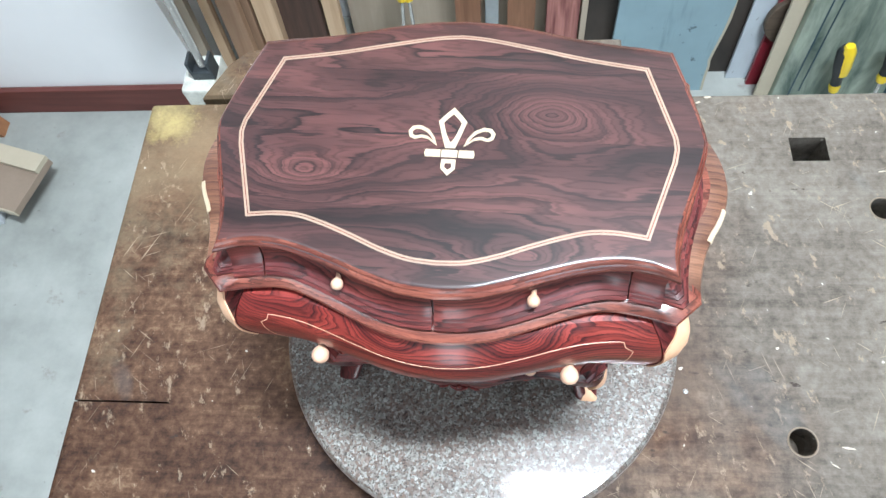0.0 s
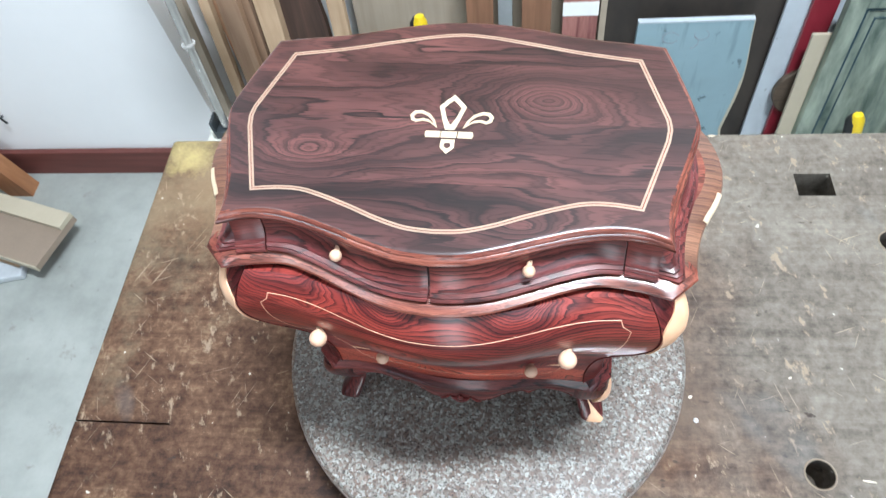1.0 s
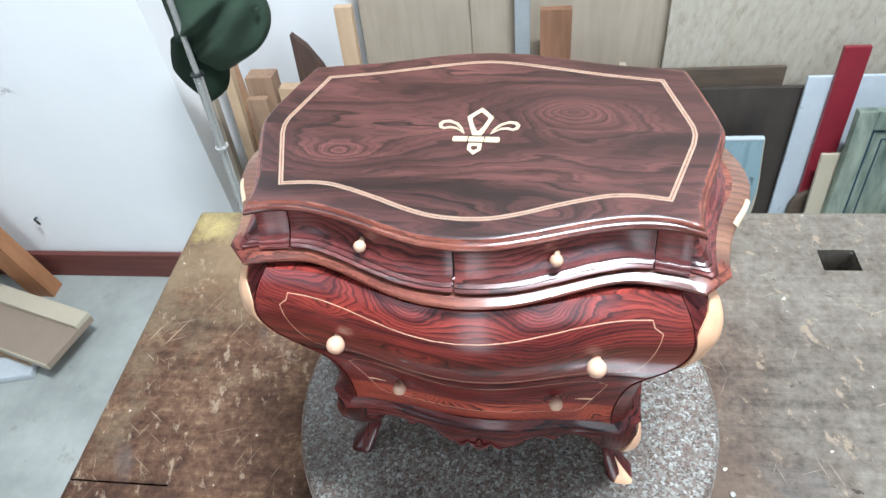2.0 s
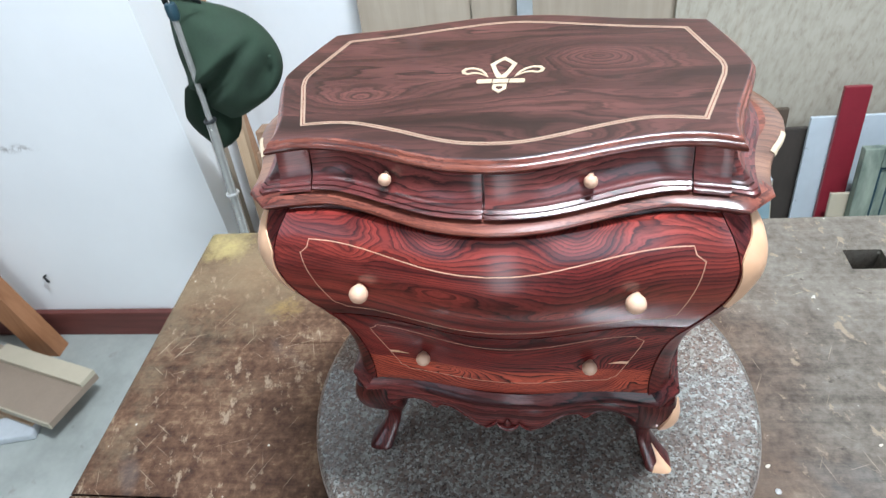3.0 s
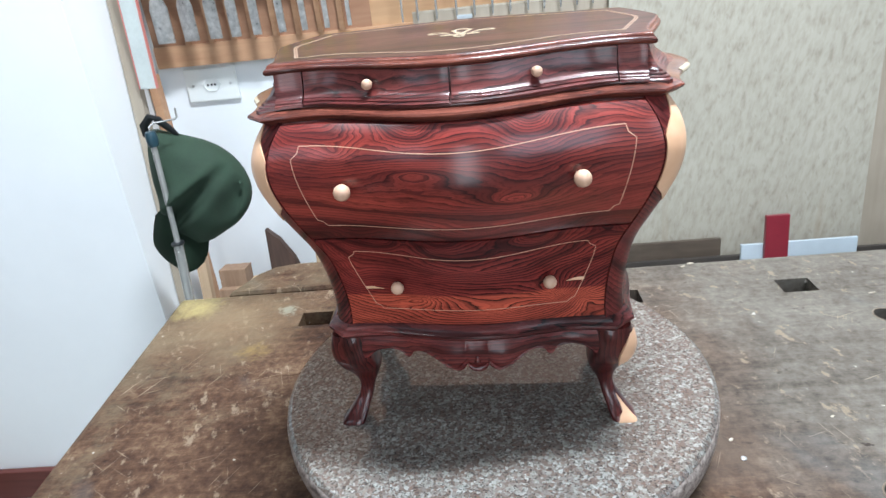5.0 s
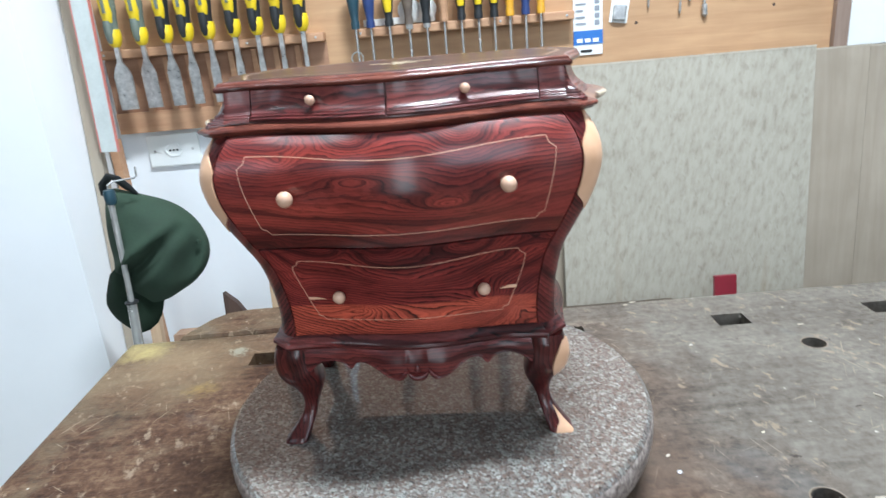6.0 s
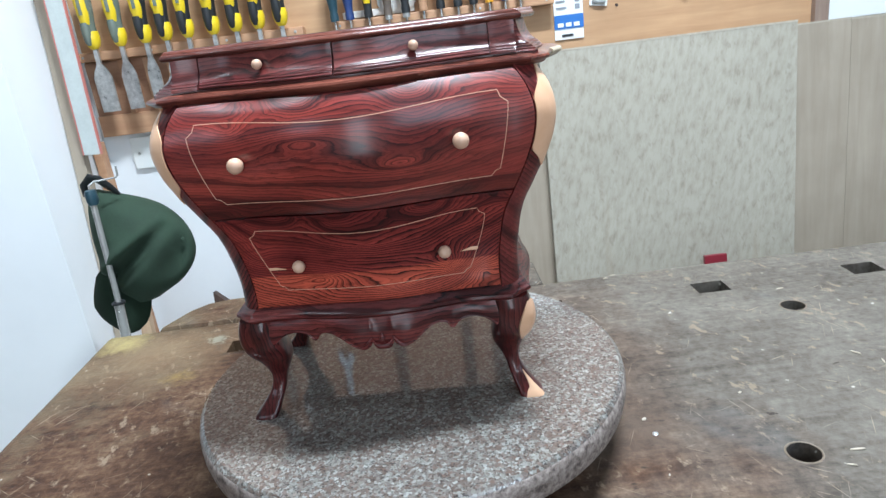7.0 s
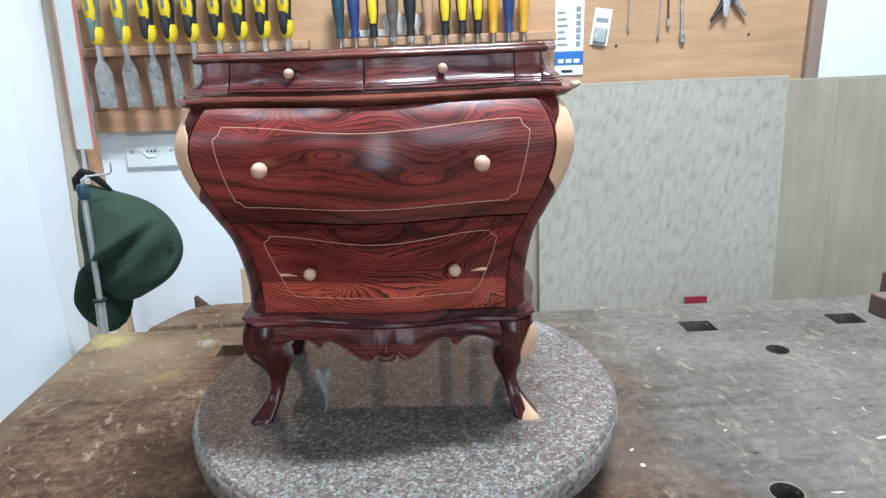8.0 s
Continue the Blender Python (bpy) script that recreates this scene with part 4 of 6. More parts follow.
def flat_band(inset0, inset1, z, thick):
    """A flat inlaid band that follows the lid's edge."""
    a = lid_plan(BAND_FRONT, BAND_SIDE, BAND_BACK, 0.0, z, straight, 60, 40)
    n = len(a)
    ring = []
    for i in range(n):
        p, q, r = Vector(a[i - 1]), Vector(a[i]), Vector(a[(i + 1) % n])
        t = ((q - p).normalized() + (r - q).normalized()).normalized()
        nrm = Vector((-t.y, t.x, 0))
        w = (inset1 - inset0) / max(0.4, nrm.dot(Vector((-(q - p).normalized().y, (q - p).normalized().x, 0))))
        w /= inset1 - inset0
        ring.append((q + nrm * w * inset0, q + nrm * w * inset1))
    b = bmesh.new()
    vs = [[b.verts.new((pt.x, pt.y, z + h)) for pt, h in ((o, 0), (o, thick), (i_, thick), (i_, 0))] for o, i_ in ring]
    for i in range(n):
        c, d = vs[i], vs[(i + 1) % n]
        for k in range(3):
            b.faces.new((c[k], d[k], d[k + 1], c[k + 1]))
    return b


part("inlay_border", flat_band(0.0, 0.00078, Z_TOP - 0.0002, 0.0003), BORDER, lid, "double pale inlaid border line")
part("inlay_border", flat_band(0.00108, 0.00186, Z_TOP - 0.0002, 0.0003), BORDER, lid)
part("inlay_band", flat_band(0.00078, 0.00108, Z_TOP - 0.0002, 0.00025), ROSE_MOULD, lid)


def slab_from(outer, inner, z, h):
    """Flat inlay of a closed outline, with a hole where inner is given."""
    b = bmesh.new()
    if inner:
        n = len(outer)
        vs = [[b.verts.new((*p, z)), b.verts.new((*p, z + h)), b.verts.new((*q, z + h)), b.verts.new((*q, z))] for p, q in zip(outer, inner)]
        for i in range(n):
            c, d = vs[i], vs[(i + 1) % n]
            for k in range(3):
                b.faces.new((c[k], d[k], d[k + 1], c[k + 1]))
    else:
        return loft([[(*p, z) for p in outer], [(*p, z + h) for p in outer]])
    return b


def fleur():
    z, h, cy = Z_TOP - 0.0002, 0.0004, -0.001
    sc = 1.0

    def P(pts):
        return [(x * sc, (y + cy) * sc) for x, y in pts]
    sp_o = [(0, 0.0152), (0.0031, 0.0118), (0.0054, 0.0088), (0.0034, 0.0018), (0.0018, -0.0030), (-0.0018, -0.0030), (-0.0034, 0.0018), (-0.0054, 0.0088), (-0.0031, 0.0118)]
    sp_i = [(0, 0.0122), (0.0019, 0.0102), (0.0034, 0.0082), (0.0019, 0.0030), (0.0002, -0.0004), (-0.0002, -0.0004), (-0.0019, 0.0030), (-0.0034, 0.0082), (-0.0019, 0.0102)]
    part("fleur_blade", slab_from(P(sp_o), P(sp_i), z, h), CREAM, lid, "pale inlaid fleur-de-lis centre")
    le_o = [(0.0050, -0.0022), (0.0062, 0.0015), (0.0085, 0.0048), (0.0120, 0.0066), (0.0150, 0.0062), (0.0165, 0.0040), (0.0158, 0.0014), (0.0138, 0.0004), (0.0112, 0.0012), (0.0085, 0.0006)]
    le_i = [(0.0066, -0.0002), (0.0078, 0.0020), (0.0094, 0.0037), (0.0120, 0.0050), (0.0140, 0.0048), (0.0149, 0.0037), (0.0146, 0.0024), (0.0136, 0.0018), (0.0114, 0.0025), (0.0090, 0.0020)]
    for sx in (1, -1):
        part("fleur_leaf", slab_from(P([(sx * x, y) for x, y in le_o]), P([(sx * x, y) for x, y in le_i]), z, h), CREAM, lid, "pale inlaid fleur-de-lis leaf")
        part("fleur_bar", slab_from(P([(sx * x, y) for x, y in ((0.0034, -0.0038), (0.0090, -0.0038), (0.0094, -0.0054), (0.0090, -0.0070), (0.0034, -0.0070))]), None, z, h), CREAM, lid)
    part("fleur_collar", slab_from(P([(-0.0030, -0.0038), (0.0030, -0.0038), (0.0030, -0.0070), (-0.0030, -0.0070)]), None, z, h), CREAM, lid)
    ft_o = [(-0.0026, -0.0078), (0.0026, -0.0078), (0.0027, -0.0118), (0, -0.0148), (-0.0027, -0.0118), (-0.0028, -0.0098)]
    ft_i = [(-0.0011, -0.0095), (0.0011, -0.0095), (0.0013, -0.0113), (0, -0.0124), (-0.0013, -0.0113), (-0.0014, -0.0104)]
    part("fleur_foot", slab_from(P(ft_o), P(ft_i), z, h), CREAM, lid)


fleur()

# base moulding, apron and legs
part("base_moulding", moulding(0.0765, 0.0560, 0.0615, 0.0520, 0.0520, 0.0800, 0.0095,
     [(0.0622, -0.0030), (0.0628, -0.0008), (0.0645, 0.0006), (0.0660, 0.0004), (0.0668, -0.0008), (0.0676, -0.0012), (0.0690, -0.0024), (0.0702, -0.0034)]), ROSE_BASE, chest, "rosewood base moulding", True)

APRON = [(0, 0.0443), (0.0030, 0.0447), (0.0046, 0.0470), (0.0054, 0.0500), (0.0062, 0.0475), (0.0085, 0.0450), (0.0105, 0.0446), (0.0150, 0.0462), (0.0205, 0.0503), (0.0260, 0.0537), (0.0300, 0.0543),
         (0.0335, 0.0528), (0.0352, 0.0502), (0.0362, 0.0500), (0.0385, 0.0525), (0.0430, 0.0545), (0.0475, 0.0546), (0.0530, 0.0530), (0.0570, 0.0500), (0.0600, 0.0470), (0.0640, 0.0450)]


def apron_face(u, k):
    """Depth of the apron's face, from its lower edge (k = 0) to the moulding above it (k = 1); it swells most beside the middle."""
    swell = 0.0014 + 0.0014 * math.exp(-((abs(u) - 0.014) / 0.009) ** 2) + 0.0012 * math.exp(-((abs(u) - 0.050) / 0.009) ** 2)
    return front_v(u, 0.066, 0.0530, 0.0585) - swell * math.sin(math.pi * min(1.0, 0.12 + 0.88 * k))


def apron_front():
    n, m = 160, 9
    b = bmesh.new()
    g = {}
    w = 0.0640
    for i in range(n + 1):
        u = -w + 2 * w * i / n
        zb = curve_through(APRON, abs(u))
        for j in range(m + 1):
            z = zb + (0.0630 - zb) * j / m
            v = apron_face(u, j / m)
            g[i, j, 0] = b.verts.new((u, v, z))
            g[i, j, 1] = b.verts.new((u, v + 0.006, z))
    for i in range(n):
        for j in range(m):
            b.faces.new([g[p, q, 0] for p, q in ((i, j), (i + 1, j), (i + 1, j + 1), (i, j + 1))])
            b.faces.new([g[p, q, 1] for p, q in ((i, j + 1), (i + 1, j + 1), (i + 1, j), (i, j))])
        b.faces.new((g[i, 0, 0], g[i, 0, 1], g[i + 1, 0, 1], g[i + 1, 0, 0]))
        b.faces.new((g[i, m, 0], g[i + 1, m, 0], g[i + 1, m, 1], g[i, m, 1]))
    return b


apron = part("apron", apron_front(), ROSE_BASE, chest, "scalloped rosewood apron with carved shell", True)
bead = []
for i in range(193):
    u = -0.0585 + 0.117 * i / 192
    bead.append((u, apron_face(u, 0.0) - 0.0001, curve_through(APRON, abs(u)) + 0.0005))
part("apron_bead", tube(bead, 0.00065, 8), ROSE_BASE, apron, "", True)
sides = box(-0.0725, -0.0665, -0.036, 0.036, 0.0535, 0.0632, 0.0005)
box(0.0665, 0.0725, -0.036, 0.036, 0.0535, 0.0632, 0.0005, bm=sides)
box(-0.06, 0.06, 0.042, 0.047, 0.0535, 0.0632, 0.0005, bm=sides)
part("side_apron", sides, ROSE_DARK, chest)
# carved drop over a crescent in the middle of the apron
drop = lathe([(0.0, -0.0020), (0.0011, -0.0017), (0.0017, -0.0008), (0.0016, 0.0002), (0.0010, 0.0016), (0.0004, 0.0027), (0.0, 0.0031)], 14, pose(0, -0.0608, 0.0512) @ Matrix.Diagonal((1, 0.8, 1, 1)))
part("drop_carving", drop, ROSE_BASE, apron, "small carved drop ornament", True)
cres = []
for i in range(25):
    an = radians(200 + 140 * i / 24)
    cres.append((0.0050 * math.cos(an), -0.0606, 0.0512 + 0.0046 * math.sin(an)))
part("crescent_carving", tube(cres, [0.0003 + 0.0013 * math.sin(math.pi * i / 24) for i in range(25)], 8), ROSE_BASE, apron, "carved crescent", True)
for sx in (-1, 1):
    leaf = [(sx * (0.0052 + 0.0060 * k / 12), apron_face(0.0052 + 0.0060 * k / 12, 0.35) - 0.0001, 0.0515 - 0.0050 * math.sin(math.pi * 0.5 * k / 12)) for k in range(13)]
    part("vein_carving", tube(leaf, [0.0002 + 0.0006 * math.sin(math.pi * k / 12) for k in range(13)], 6), ROSE_BASE, apron, "", True)


def leg_rings(sx, sy):
    """Cabriole leg: swelling knee, slim ankle, foot turned outwards."""
    prof = ((0.0632, 0.0752, 0.0570), (0.0580, 0.0768, 0.0574), (0.0530, 0.0774, 0.0572), (0.0470, 0.0770, 0.0560), (0.0410, 0.0752, 0.0548), (0.0360, 0.0722, 0.0550), (0.0310, 0.0698, 0.0568),
            (0.0260, 0.0684, 0.0592), (0.0210, 0.0686, 0.0610), (0.0160, 0.0704, 0.0622), (0.0110, 0.0740, 0.0640), (0.0070, 0.0774, 0.0655), (0.0052, 0.0792, 0.0662), (0.0040, 0.0794, 0.0666))
    rows = [(z, (o + i) / 2, (o + i) / 2 - (0.0205 if sy < 0 else 0.0275) - 0.0065 * min(1.0, (0.0632 - z) / 0.045), (o - i) / 2) for z, o, i in prof]
    rings = []
    for i in range(41):
        t = i / 40
        z = rows[0][0] + (rows[-1][0] - rows[0][0]) * t
        zs = [(-r[0], r[1]) for r in rows]
        x = curve_through(zs, -z) + (0.003 if sy > 0 else 0.0)
        y = curve_through([(-r[0], r[2]) for r in rows], -z)
        s = curve_through([(-r[0], r[3]) for r in rows], -z)
        ring = []
        for k in range(20):
            an = 2 * math.pi * k / 20
            c_, s_ = math.cos(an), math.sin(an)
            e = 0.60 - 0.12 * t
            ring.append((sx * (x + s * math.copysign(abs(c_) ** e, c_)), sy * (y + s * math.copysign(abs(s_) ** e, s_)), z))
        rings.append(ring)
    return rings


def leg_patch(sx, sy, z0, z1, an0, an1, wedge=False, swell=0.0):
    rows = leg_rings(sx, sy)
    rr = [r for r in rows if z0 <= r[0][2] <= z1]
    out = []
    n = len(rr)
    for i, r in enumerate(rr):
        cx = sum(p[0] for p in r) / 20
        cy = sum(p[1] for p in r) / 20
        squeeze = 0.06 + 0.94 * i / (n - 1) if wedge else math.sin(math.pi * min(1, max(0, (i + 0.6) / n))) ** 0.5
        pts = []
        bend = 0.60 - 0.12 * (rows[0][0][2] - r[0][2]) / (rows[0][0][2] - rows[-1][0][2]) if wedge else 0.72
        for k in range(7):
            an = an0 + (an1 - an0) * (0.5 + (k / 6 - 0.5) * squeeze)
            c_, s_ = math.cos(an), math.sin(an)
            s = max(abs(p[0] - cx) for p in r) + swell * math.sin(math.pi * min(1, (i + 0.5) / n)) + 0.0004
            pts.append((cx + sx * s * math.copysign(abs(c_) ** bend, c_), cy + sy * s * math.copysign(abs(s_) ** bend, s_), r[0][2]))
        back = [(cx + (p[0] - cx) * 0.7, cy + (p[1] - cy) * 0.7, p[2]) for p in pts[::-1]]
        out.append(pts + back)
    return loft(out)


for sx, sy in ((-1, -1), (1, -1), (-1, 1), (1, 1)):
    lg = part("leg", loft(leg_rings(sx, sy)), ROSE_LEG, chest, "curved dark rosewood cabriole leg", True)
    if sx > 0 and sy < 0:
        part("knee_mount", leg_patch(sx, sy, 0.0345, 0.0612, -0.35, 1.42, swell=0.0009), PALE, lg, "pale unstained wood knee mount", True)
        part("toe_mount", leg_patch(sx, sy, 0.0035, 0.0165, 0.30, 1.75, True), PALE, lg, "pale unstained wood toe mount", True)

# ---------------------------------------------------------------- ceiling lights
def ceiling_light(x, y):
    cl = thing("ceiling_light", pose(x, y, 2.8), "long white ceiling tube light, switched on", "ceiling light", "ceiling lights")
    part("frame_side", box(-0.36, 0.36, -0.075, -0.058, -0.055, 0, 0.003), WHITEP, cl)
    part("frame_side", box(-0.36, 0.36, 0.058, 0.075, -0.055, 0, 0.003), WHITEP, cl)
    part("frame_end", box(-0.36, -0.333, -0.0578, 0.0578, -0.055, 0, 0.003), WHITEP, cl)
    part("frame_end", box(0.333, 0.36, -0.0578, 0.0578, -0.055, 0, 0.003), WHITEP, cl)
    part("diffuser", box(-0.3328, 0.3328, -0.0576, 0.0576, -0.035, -0.025), GLOW, cl, "glowing white diffuser panel")


GLOW = plain("lit_diffuser", (0.9, 0.9, 0.9), 0.5, spread=0.02)
GLOW.node_tree.nodes["Principled BSDF"].inputs["Emission Color"].default_value = (0.85, 0.93, 1.0, 1)
GLOW.node_tree.nodes["Principled BSDF"].inputs["Emission Strength"].default_value = 8
ceiling_light(0.35, 0.0)
ceiling_light(-1.05, -0.25)


# ---------------------------------------------------------------- boards leaning behind the bench
PLYEDGE = board_wood("sawn_ply_edge", (0.42, 0.36, 0.28), (0.52, 0.46, 0.37))


def leaning(name, x0, x1, z1, y0, y1, thick, mat, label, category="board", z0=0.0, slant=0.0, bevel=0.001, group="boards leaning on the wall", sawn=None):
    """A board that stands on the floor at y0 and leans back to y1 at its top."""
    tilt = math.degrees(math.atan2(y1 - y0, z1 - z0))
    length = math.hypot(y1 - y0, z1 - z0)
    m = pose((x0 + x1) / 2, y0, z0) @ pose(0, 0, 0, -tilt, slant, 0)
    w = (x1 - x0) / 2
    ob = solo(name, box(-w, w, 0, thick, 0, length, bevel), mat, m, label, category, group)
    if sawn:
        part("sawn_edge", box(-w, w, -0.0006, thick + 0.0006, length - 0.003, length + 0.0008), sawn, ob, "pale sawn top edge")
    return ob


leaning("plywood_panel", -0.112, 0.300, 1.012, 0.995, 1.066, 0.006, PLY, "pale plywood panel leaning against the tool board", "panel", sawn=PLYEDGE)
leaning("plywood_panel", -0.345, -0.060, 0.925, 0.985, 1.080, 0.006, PLY, "low pale plywood panel leaning on the back wall", "panel", sawn=PLYEDGE)
leaning("strand_board_panel", 0.276, 0.815, 1.012, 0.965, 1.045, 0.012, OSB, "pale strand board panel leaning against the wall", "panel", sawn=PLYEDGE)
leaning("plywood_panel", 0.800, 0.945, 1.002, 1.000, 1.072, 0.006, PLY, "pale plywood panel behind a strand board", "panel", sawn=PLYEDGE)
leaning("plywood_panel", 0.948, 1.60, 1.000, 1.004, 1.076, 0.006, PLY, "pale plywood panel leaning against the wall", "panel", sawn=PLYEDGE)
leaning("brown_board", 0.205, 0.512, 0.492, 0.935, 0.985, 0.010, DULLB, "grey-brown wooden board leaning on a panel")
leaning("black_board", 0.200, 1.000, 0.455, 0.915, 0.970, 0.010, BLACKB, "dark board leaning on a stack of panels")
leaning("white_board", 0.545, 0.785, 0.487, 0.895, 0.955, 0.008, WHITEB, "glossy white laminate board leaning on the stack", "board")
leaning("red_strip", 0.588, 0.636, 0.553, 0.875, 0.950, 0.010, REDB, "dark red laminate strip leaning on a white panel", "strip")


def blue_board():
    """A hand-cut board: its far edge waves, with bare wood showing on it, and pencil loops near the top."""
    m = pose(0.356, 0.862, 0) @ pose(0, 0, 0, -math.degrees(math.atan2(0.038, 0.38)), 0, 0)
    b = thing("blue_board", m, "pale blue painted board with a wavy cut edge and pencil loops", "board", "boards leaning on the wall")
    edge = [(0.1310 + 0.007 * math.sin((z - 0.14) * 18) + (0.005 if z < 0.09 else 0), z) for z in [0.380 * k / 20 for k in range(21)]]
    face = [(-0.098, 0.0)] + edge + [(-0.098, 0.380)]
    part("panel", loft([[(x, y, z) for x, z in face] for y in (0.0, 0.012)]), BLUEB, b, "pale blue painted face")
    strip = bmesh.new()
    vs = [[strip.verts.new((x + dx, y, z)) for dx, y in ((0.0003, -0.0006), (-0.005 if k < 13 else -0.0015, -0.0006), (-0.005 if k < 13 else -0.0015, 0.0), (0.0003, 0.012))] for k, (x, z) in enumerate(edge)]
    for p, q in zip(vs, vs[1:]):
        for k in range(3):
            strip.faces.new((p[k], p[k + 1], q[k + 1], q[k]))
    part("bare_edge", strip, CREAMB, b, "bare cream wood along the cut edge")
    part("top_edge", box(-0.098, 0.124, -0.001, 0.0125, 0.3802, 0.3830), WHITEB, b, "white top edge")
    for cx, cz, r, a0, a1 in ((-0.030, 0.345, 0.016, 20, 330), (0.006, 0.333, 0.020, -70, 60), (0.030, 0.350, 0.014, 150, 420)):
        part("pencil_loop", tube([(cx + r * math.cos(radians(a0 + (a1 - a0) * k / 14)), -0.0004, cz + 0.8 * r * math.sin(radians(a0 + (a1 - a0) * k / 14))) for k in range(15)], 0.0007, 5), INK, b, "grey pencil loop")


blue_board()
solo("wooden_disc", lathe([(0, 0), (0.058, 0), (0.060, 0.002), (0.060, 0.014), (0.058, 0.016), (0, 0.016)], 40), DULLB, pose(0.632, 0.905, 0.185) @ pose(0, 0, 0, 82, 0, 0), "round brown wooden disc tucked behind a cream board", "disc", "boards leaning on the wall", smooth=True)
leaning("cream_board", 0.590, 0.700, 0.355, 0.815, 0.880, 0.008, CREAMB, "cream board leaning on the stack")


def green_panel():
    m = pose(0.760, 0.800, 0) @ pose(0, 0, 0, -8.5, 0, 0)
    g = thing("green_panel", m, "weathered pale green painted framed panel door", "panel", "boards leaning on the wall")
    part("panel", box(-0.105, 0.105, 0.006, 0.014, 0.035, 0.430, 0.001), GREENB, g)
    for a in (box(-0.14, -0.106, 0, 0.02, 0, 0.47, 0.002), box(0.106, 0.14, 0, 0.02, 0, 0.47, 0.002)):
        part("stile", a, GREENB, g)
    for a in (box(-0.1048, -0.1012, 0.003, 0.0062, 0.036, 0.429), box(0.1012, 0.1048, 0.003, 0.0062, 0.036, 0.429), box(-0.1010, 0.1010, 0.003, 0.0062, 0.4255, 0.4295)):
        part("groove", a, TEALP, g, "dark worn groove line")
    for a in (box(-0.084, -0.0815, 0.0045, 0.0062, 0.055, 0.41), box(0.0815, 0.084, 0.0045, 0.0062, 0.055, 0.41), box(-0.0812, 0.0812, 0.0045, 0.0062, 0.4075, 0.41)):
        part("groove", a, TEALP, g, "dark worn groove line")
    for a in (box(-0.1055, 0.1055, 0, 0.02, 0, 0.034, 0.002), box(-0.1055, 0.1055, 0, 0.02, 0.431, 0.47, 0.002)):
        part("rail", a, GREENB, g)


green_panel()
pk = leaning("pink_streaked_plank", 0.112, 0.182, 0.500, 0.880, 0.960, 0.020, PINKW, "pink and dark streaked hardwood plank with grey top", "plank")
part("end_cap", box(-0.036, 0.036, -0.001, 0.021, 0.488, 0.512, 0.001), GREYW, pk, "grey weathered end")
part("paper_band", box(-0.036, 0.036, -0.0015, -0.0002, 0.375, 0.405), WHITEP, pk, "white paper band")
leaning("pale_batten", 0.186, 0.199, 0.520, 0.880, 0.960, 0.020, PLY, "thin pale batten beside a plank", "batten")
leaning("brown_plank", 0.028, 0.088, 0.640, 0.900, 0.970, 0.018, BROWNW, "brown hardwood plank standing on end", "plank")
leaning("grey_rail", -0.022, 0.008, 1.00, 0.930, 1.045, 0.012, plain("grey_metal", (0.42, 0.46, 0.48), 0.4, 0.6), "grey metal channel standing on end", "rail")
leaning("brown_plank", -0.085, -0.030, 0.510, 0.880, 0.950, 0.018, BROWNW, "short brown plank standing on end", "plank")
leaning("pine_plank", -0.375, -0.340, 0.660, 0.880, 0.975, 0.020, PINE, "narrow pale pine plank standing on end", "plank")


def curved_offcut():
    pts = [(0.0, 0.0), (0.10, 0.0), (0.100, 0.20), (0.094, 0.36), (0.080, 0.46), (0.056, 0.53), (0.028, 0.575), (0.0, 0.60)]
    m = pose(-0.490, 0.905, 0) @ pose(0, 0, 0, -9, 0, 0)
    solo("curved_offcut", loft([[(x, y, z) for x, z in pts] for y in (0.0, 0.02)]), DARKW, m, "dark curved hardwood offcut standing on end", "plank", "boards leaning on the wall")


curved_offcut()
leaning("brown_plank", -0.592, -0.548, 0.492, 0.845, 0.915, 0.020, LIGHTB, "brown offcut standing against a thicker one", "plank")
leaning("pine_plank", -0.640, -0.618, 0.60, 0.86, 0.95, 0.020, PINE, "narrow pale batten standing on end", "plank")
leaning("pine_plank", -0.530, -0.485, 0.495, 0.880, 0.950, 0.030, PINE, "pale pine offcut standing on end", "plank")
leaning("brown_plank", -0.600, -0.540, 0.520, 0.890, 0.955, 0.045, LIGHTB, "thick brown hardwood offcut standing on end", "plank")
leaning("corner_batten", -0.688, -0.664, 1.60, 0.855, 1.050, 0.020, PLY, "tall pale timber batten leaning in the corner", "batten")
solo("corner_batten", box(-0.009, 0.009, -0.014, 0.014, 0, 0.94, 0.002), RAIL, pose(-0.676, 1.062, 0), "short brown timber batten standing in the corner", "batten")

# ---------------------------------------------------------------- tool board
tb = structure("tool_board", box(-0.672, 0.150, WALL_Y - 0.022, WALL_Y - 0.002, 0.945, 2.30, 0.001), TAN, "tan wooden tool board on the wall", "tool board")
structure("tool_board", box(0.1504, 0.872, WALL_Y - 0.022, WALL_Y - 0.002, 0.945, 1.30, 0.001), TAN, "tan wooden tool board on the wall", "tool board")
structure("tool_board", box(0.1504, 0.600, WALL_Y - 0.022, WALL_Y - 0.002, 1.44, 2.30, 0.001), TAN, "tan wooden tool board on the wall", "tool board")
structure("white_notice_panel", box(0.905, 1.6, WALL_Y - 0.012, WALL_Y - 0.002, 1.00, 1.7), WHITEP, "white board on the wall", "board")
structure("trim", box(0.873, 0.903, WALL_Y - 0.035, WALL_Y - 0.002, 0.96, 1.30, 0.001), TRIMW, "grey-brown wooden strip beside the tool board", "strip")
FACE = WALL_Y - 0.0225
ub = box(-0.672, 0.150, FACE - 0.008, FACE - 0.0005, 1.37, 2.30, 0.001)
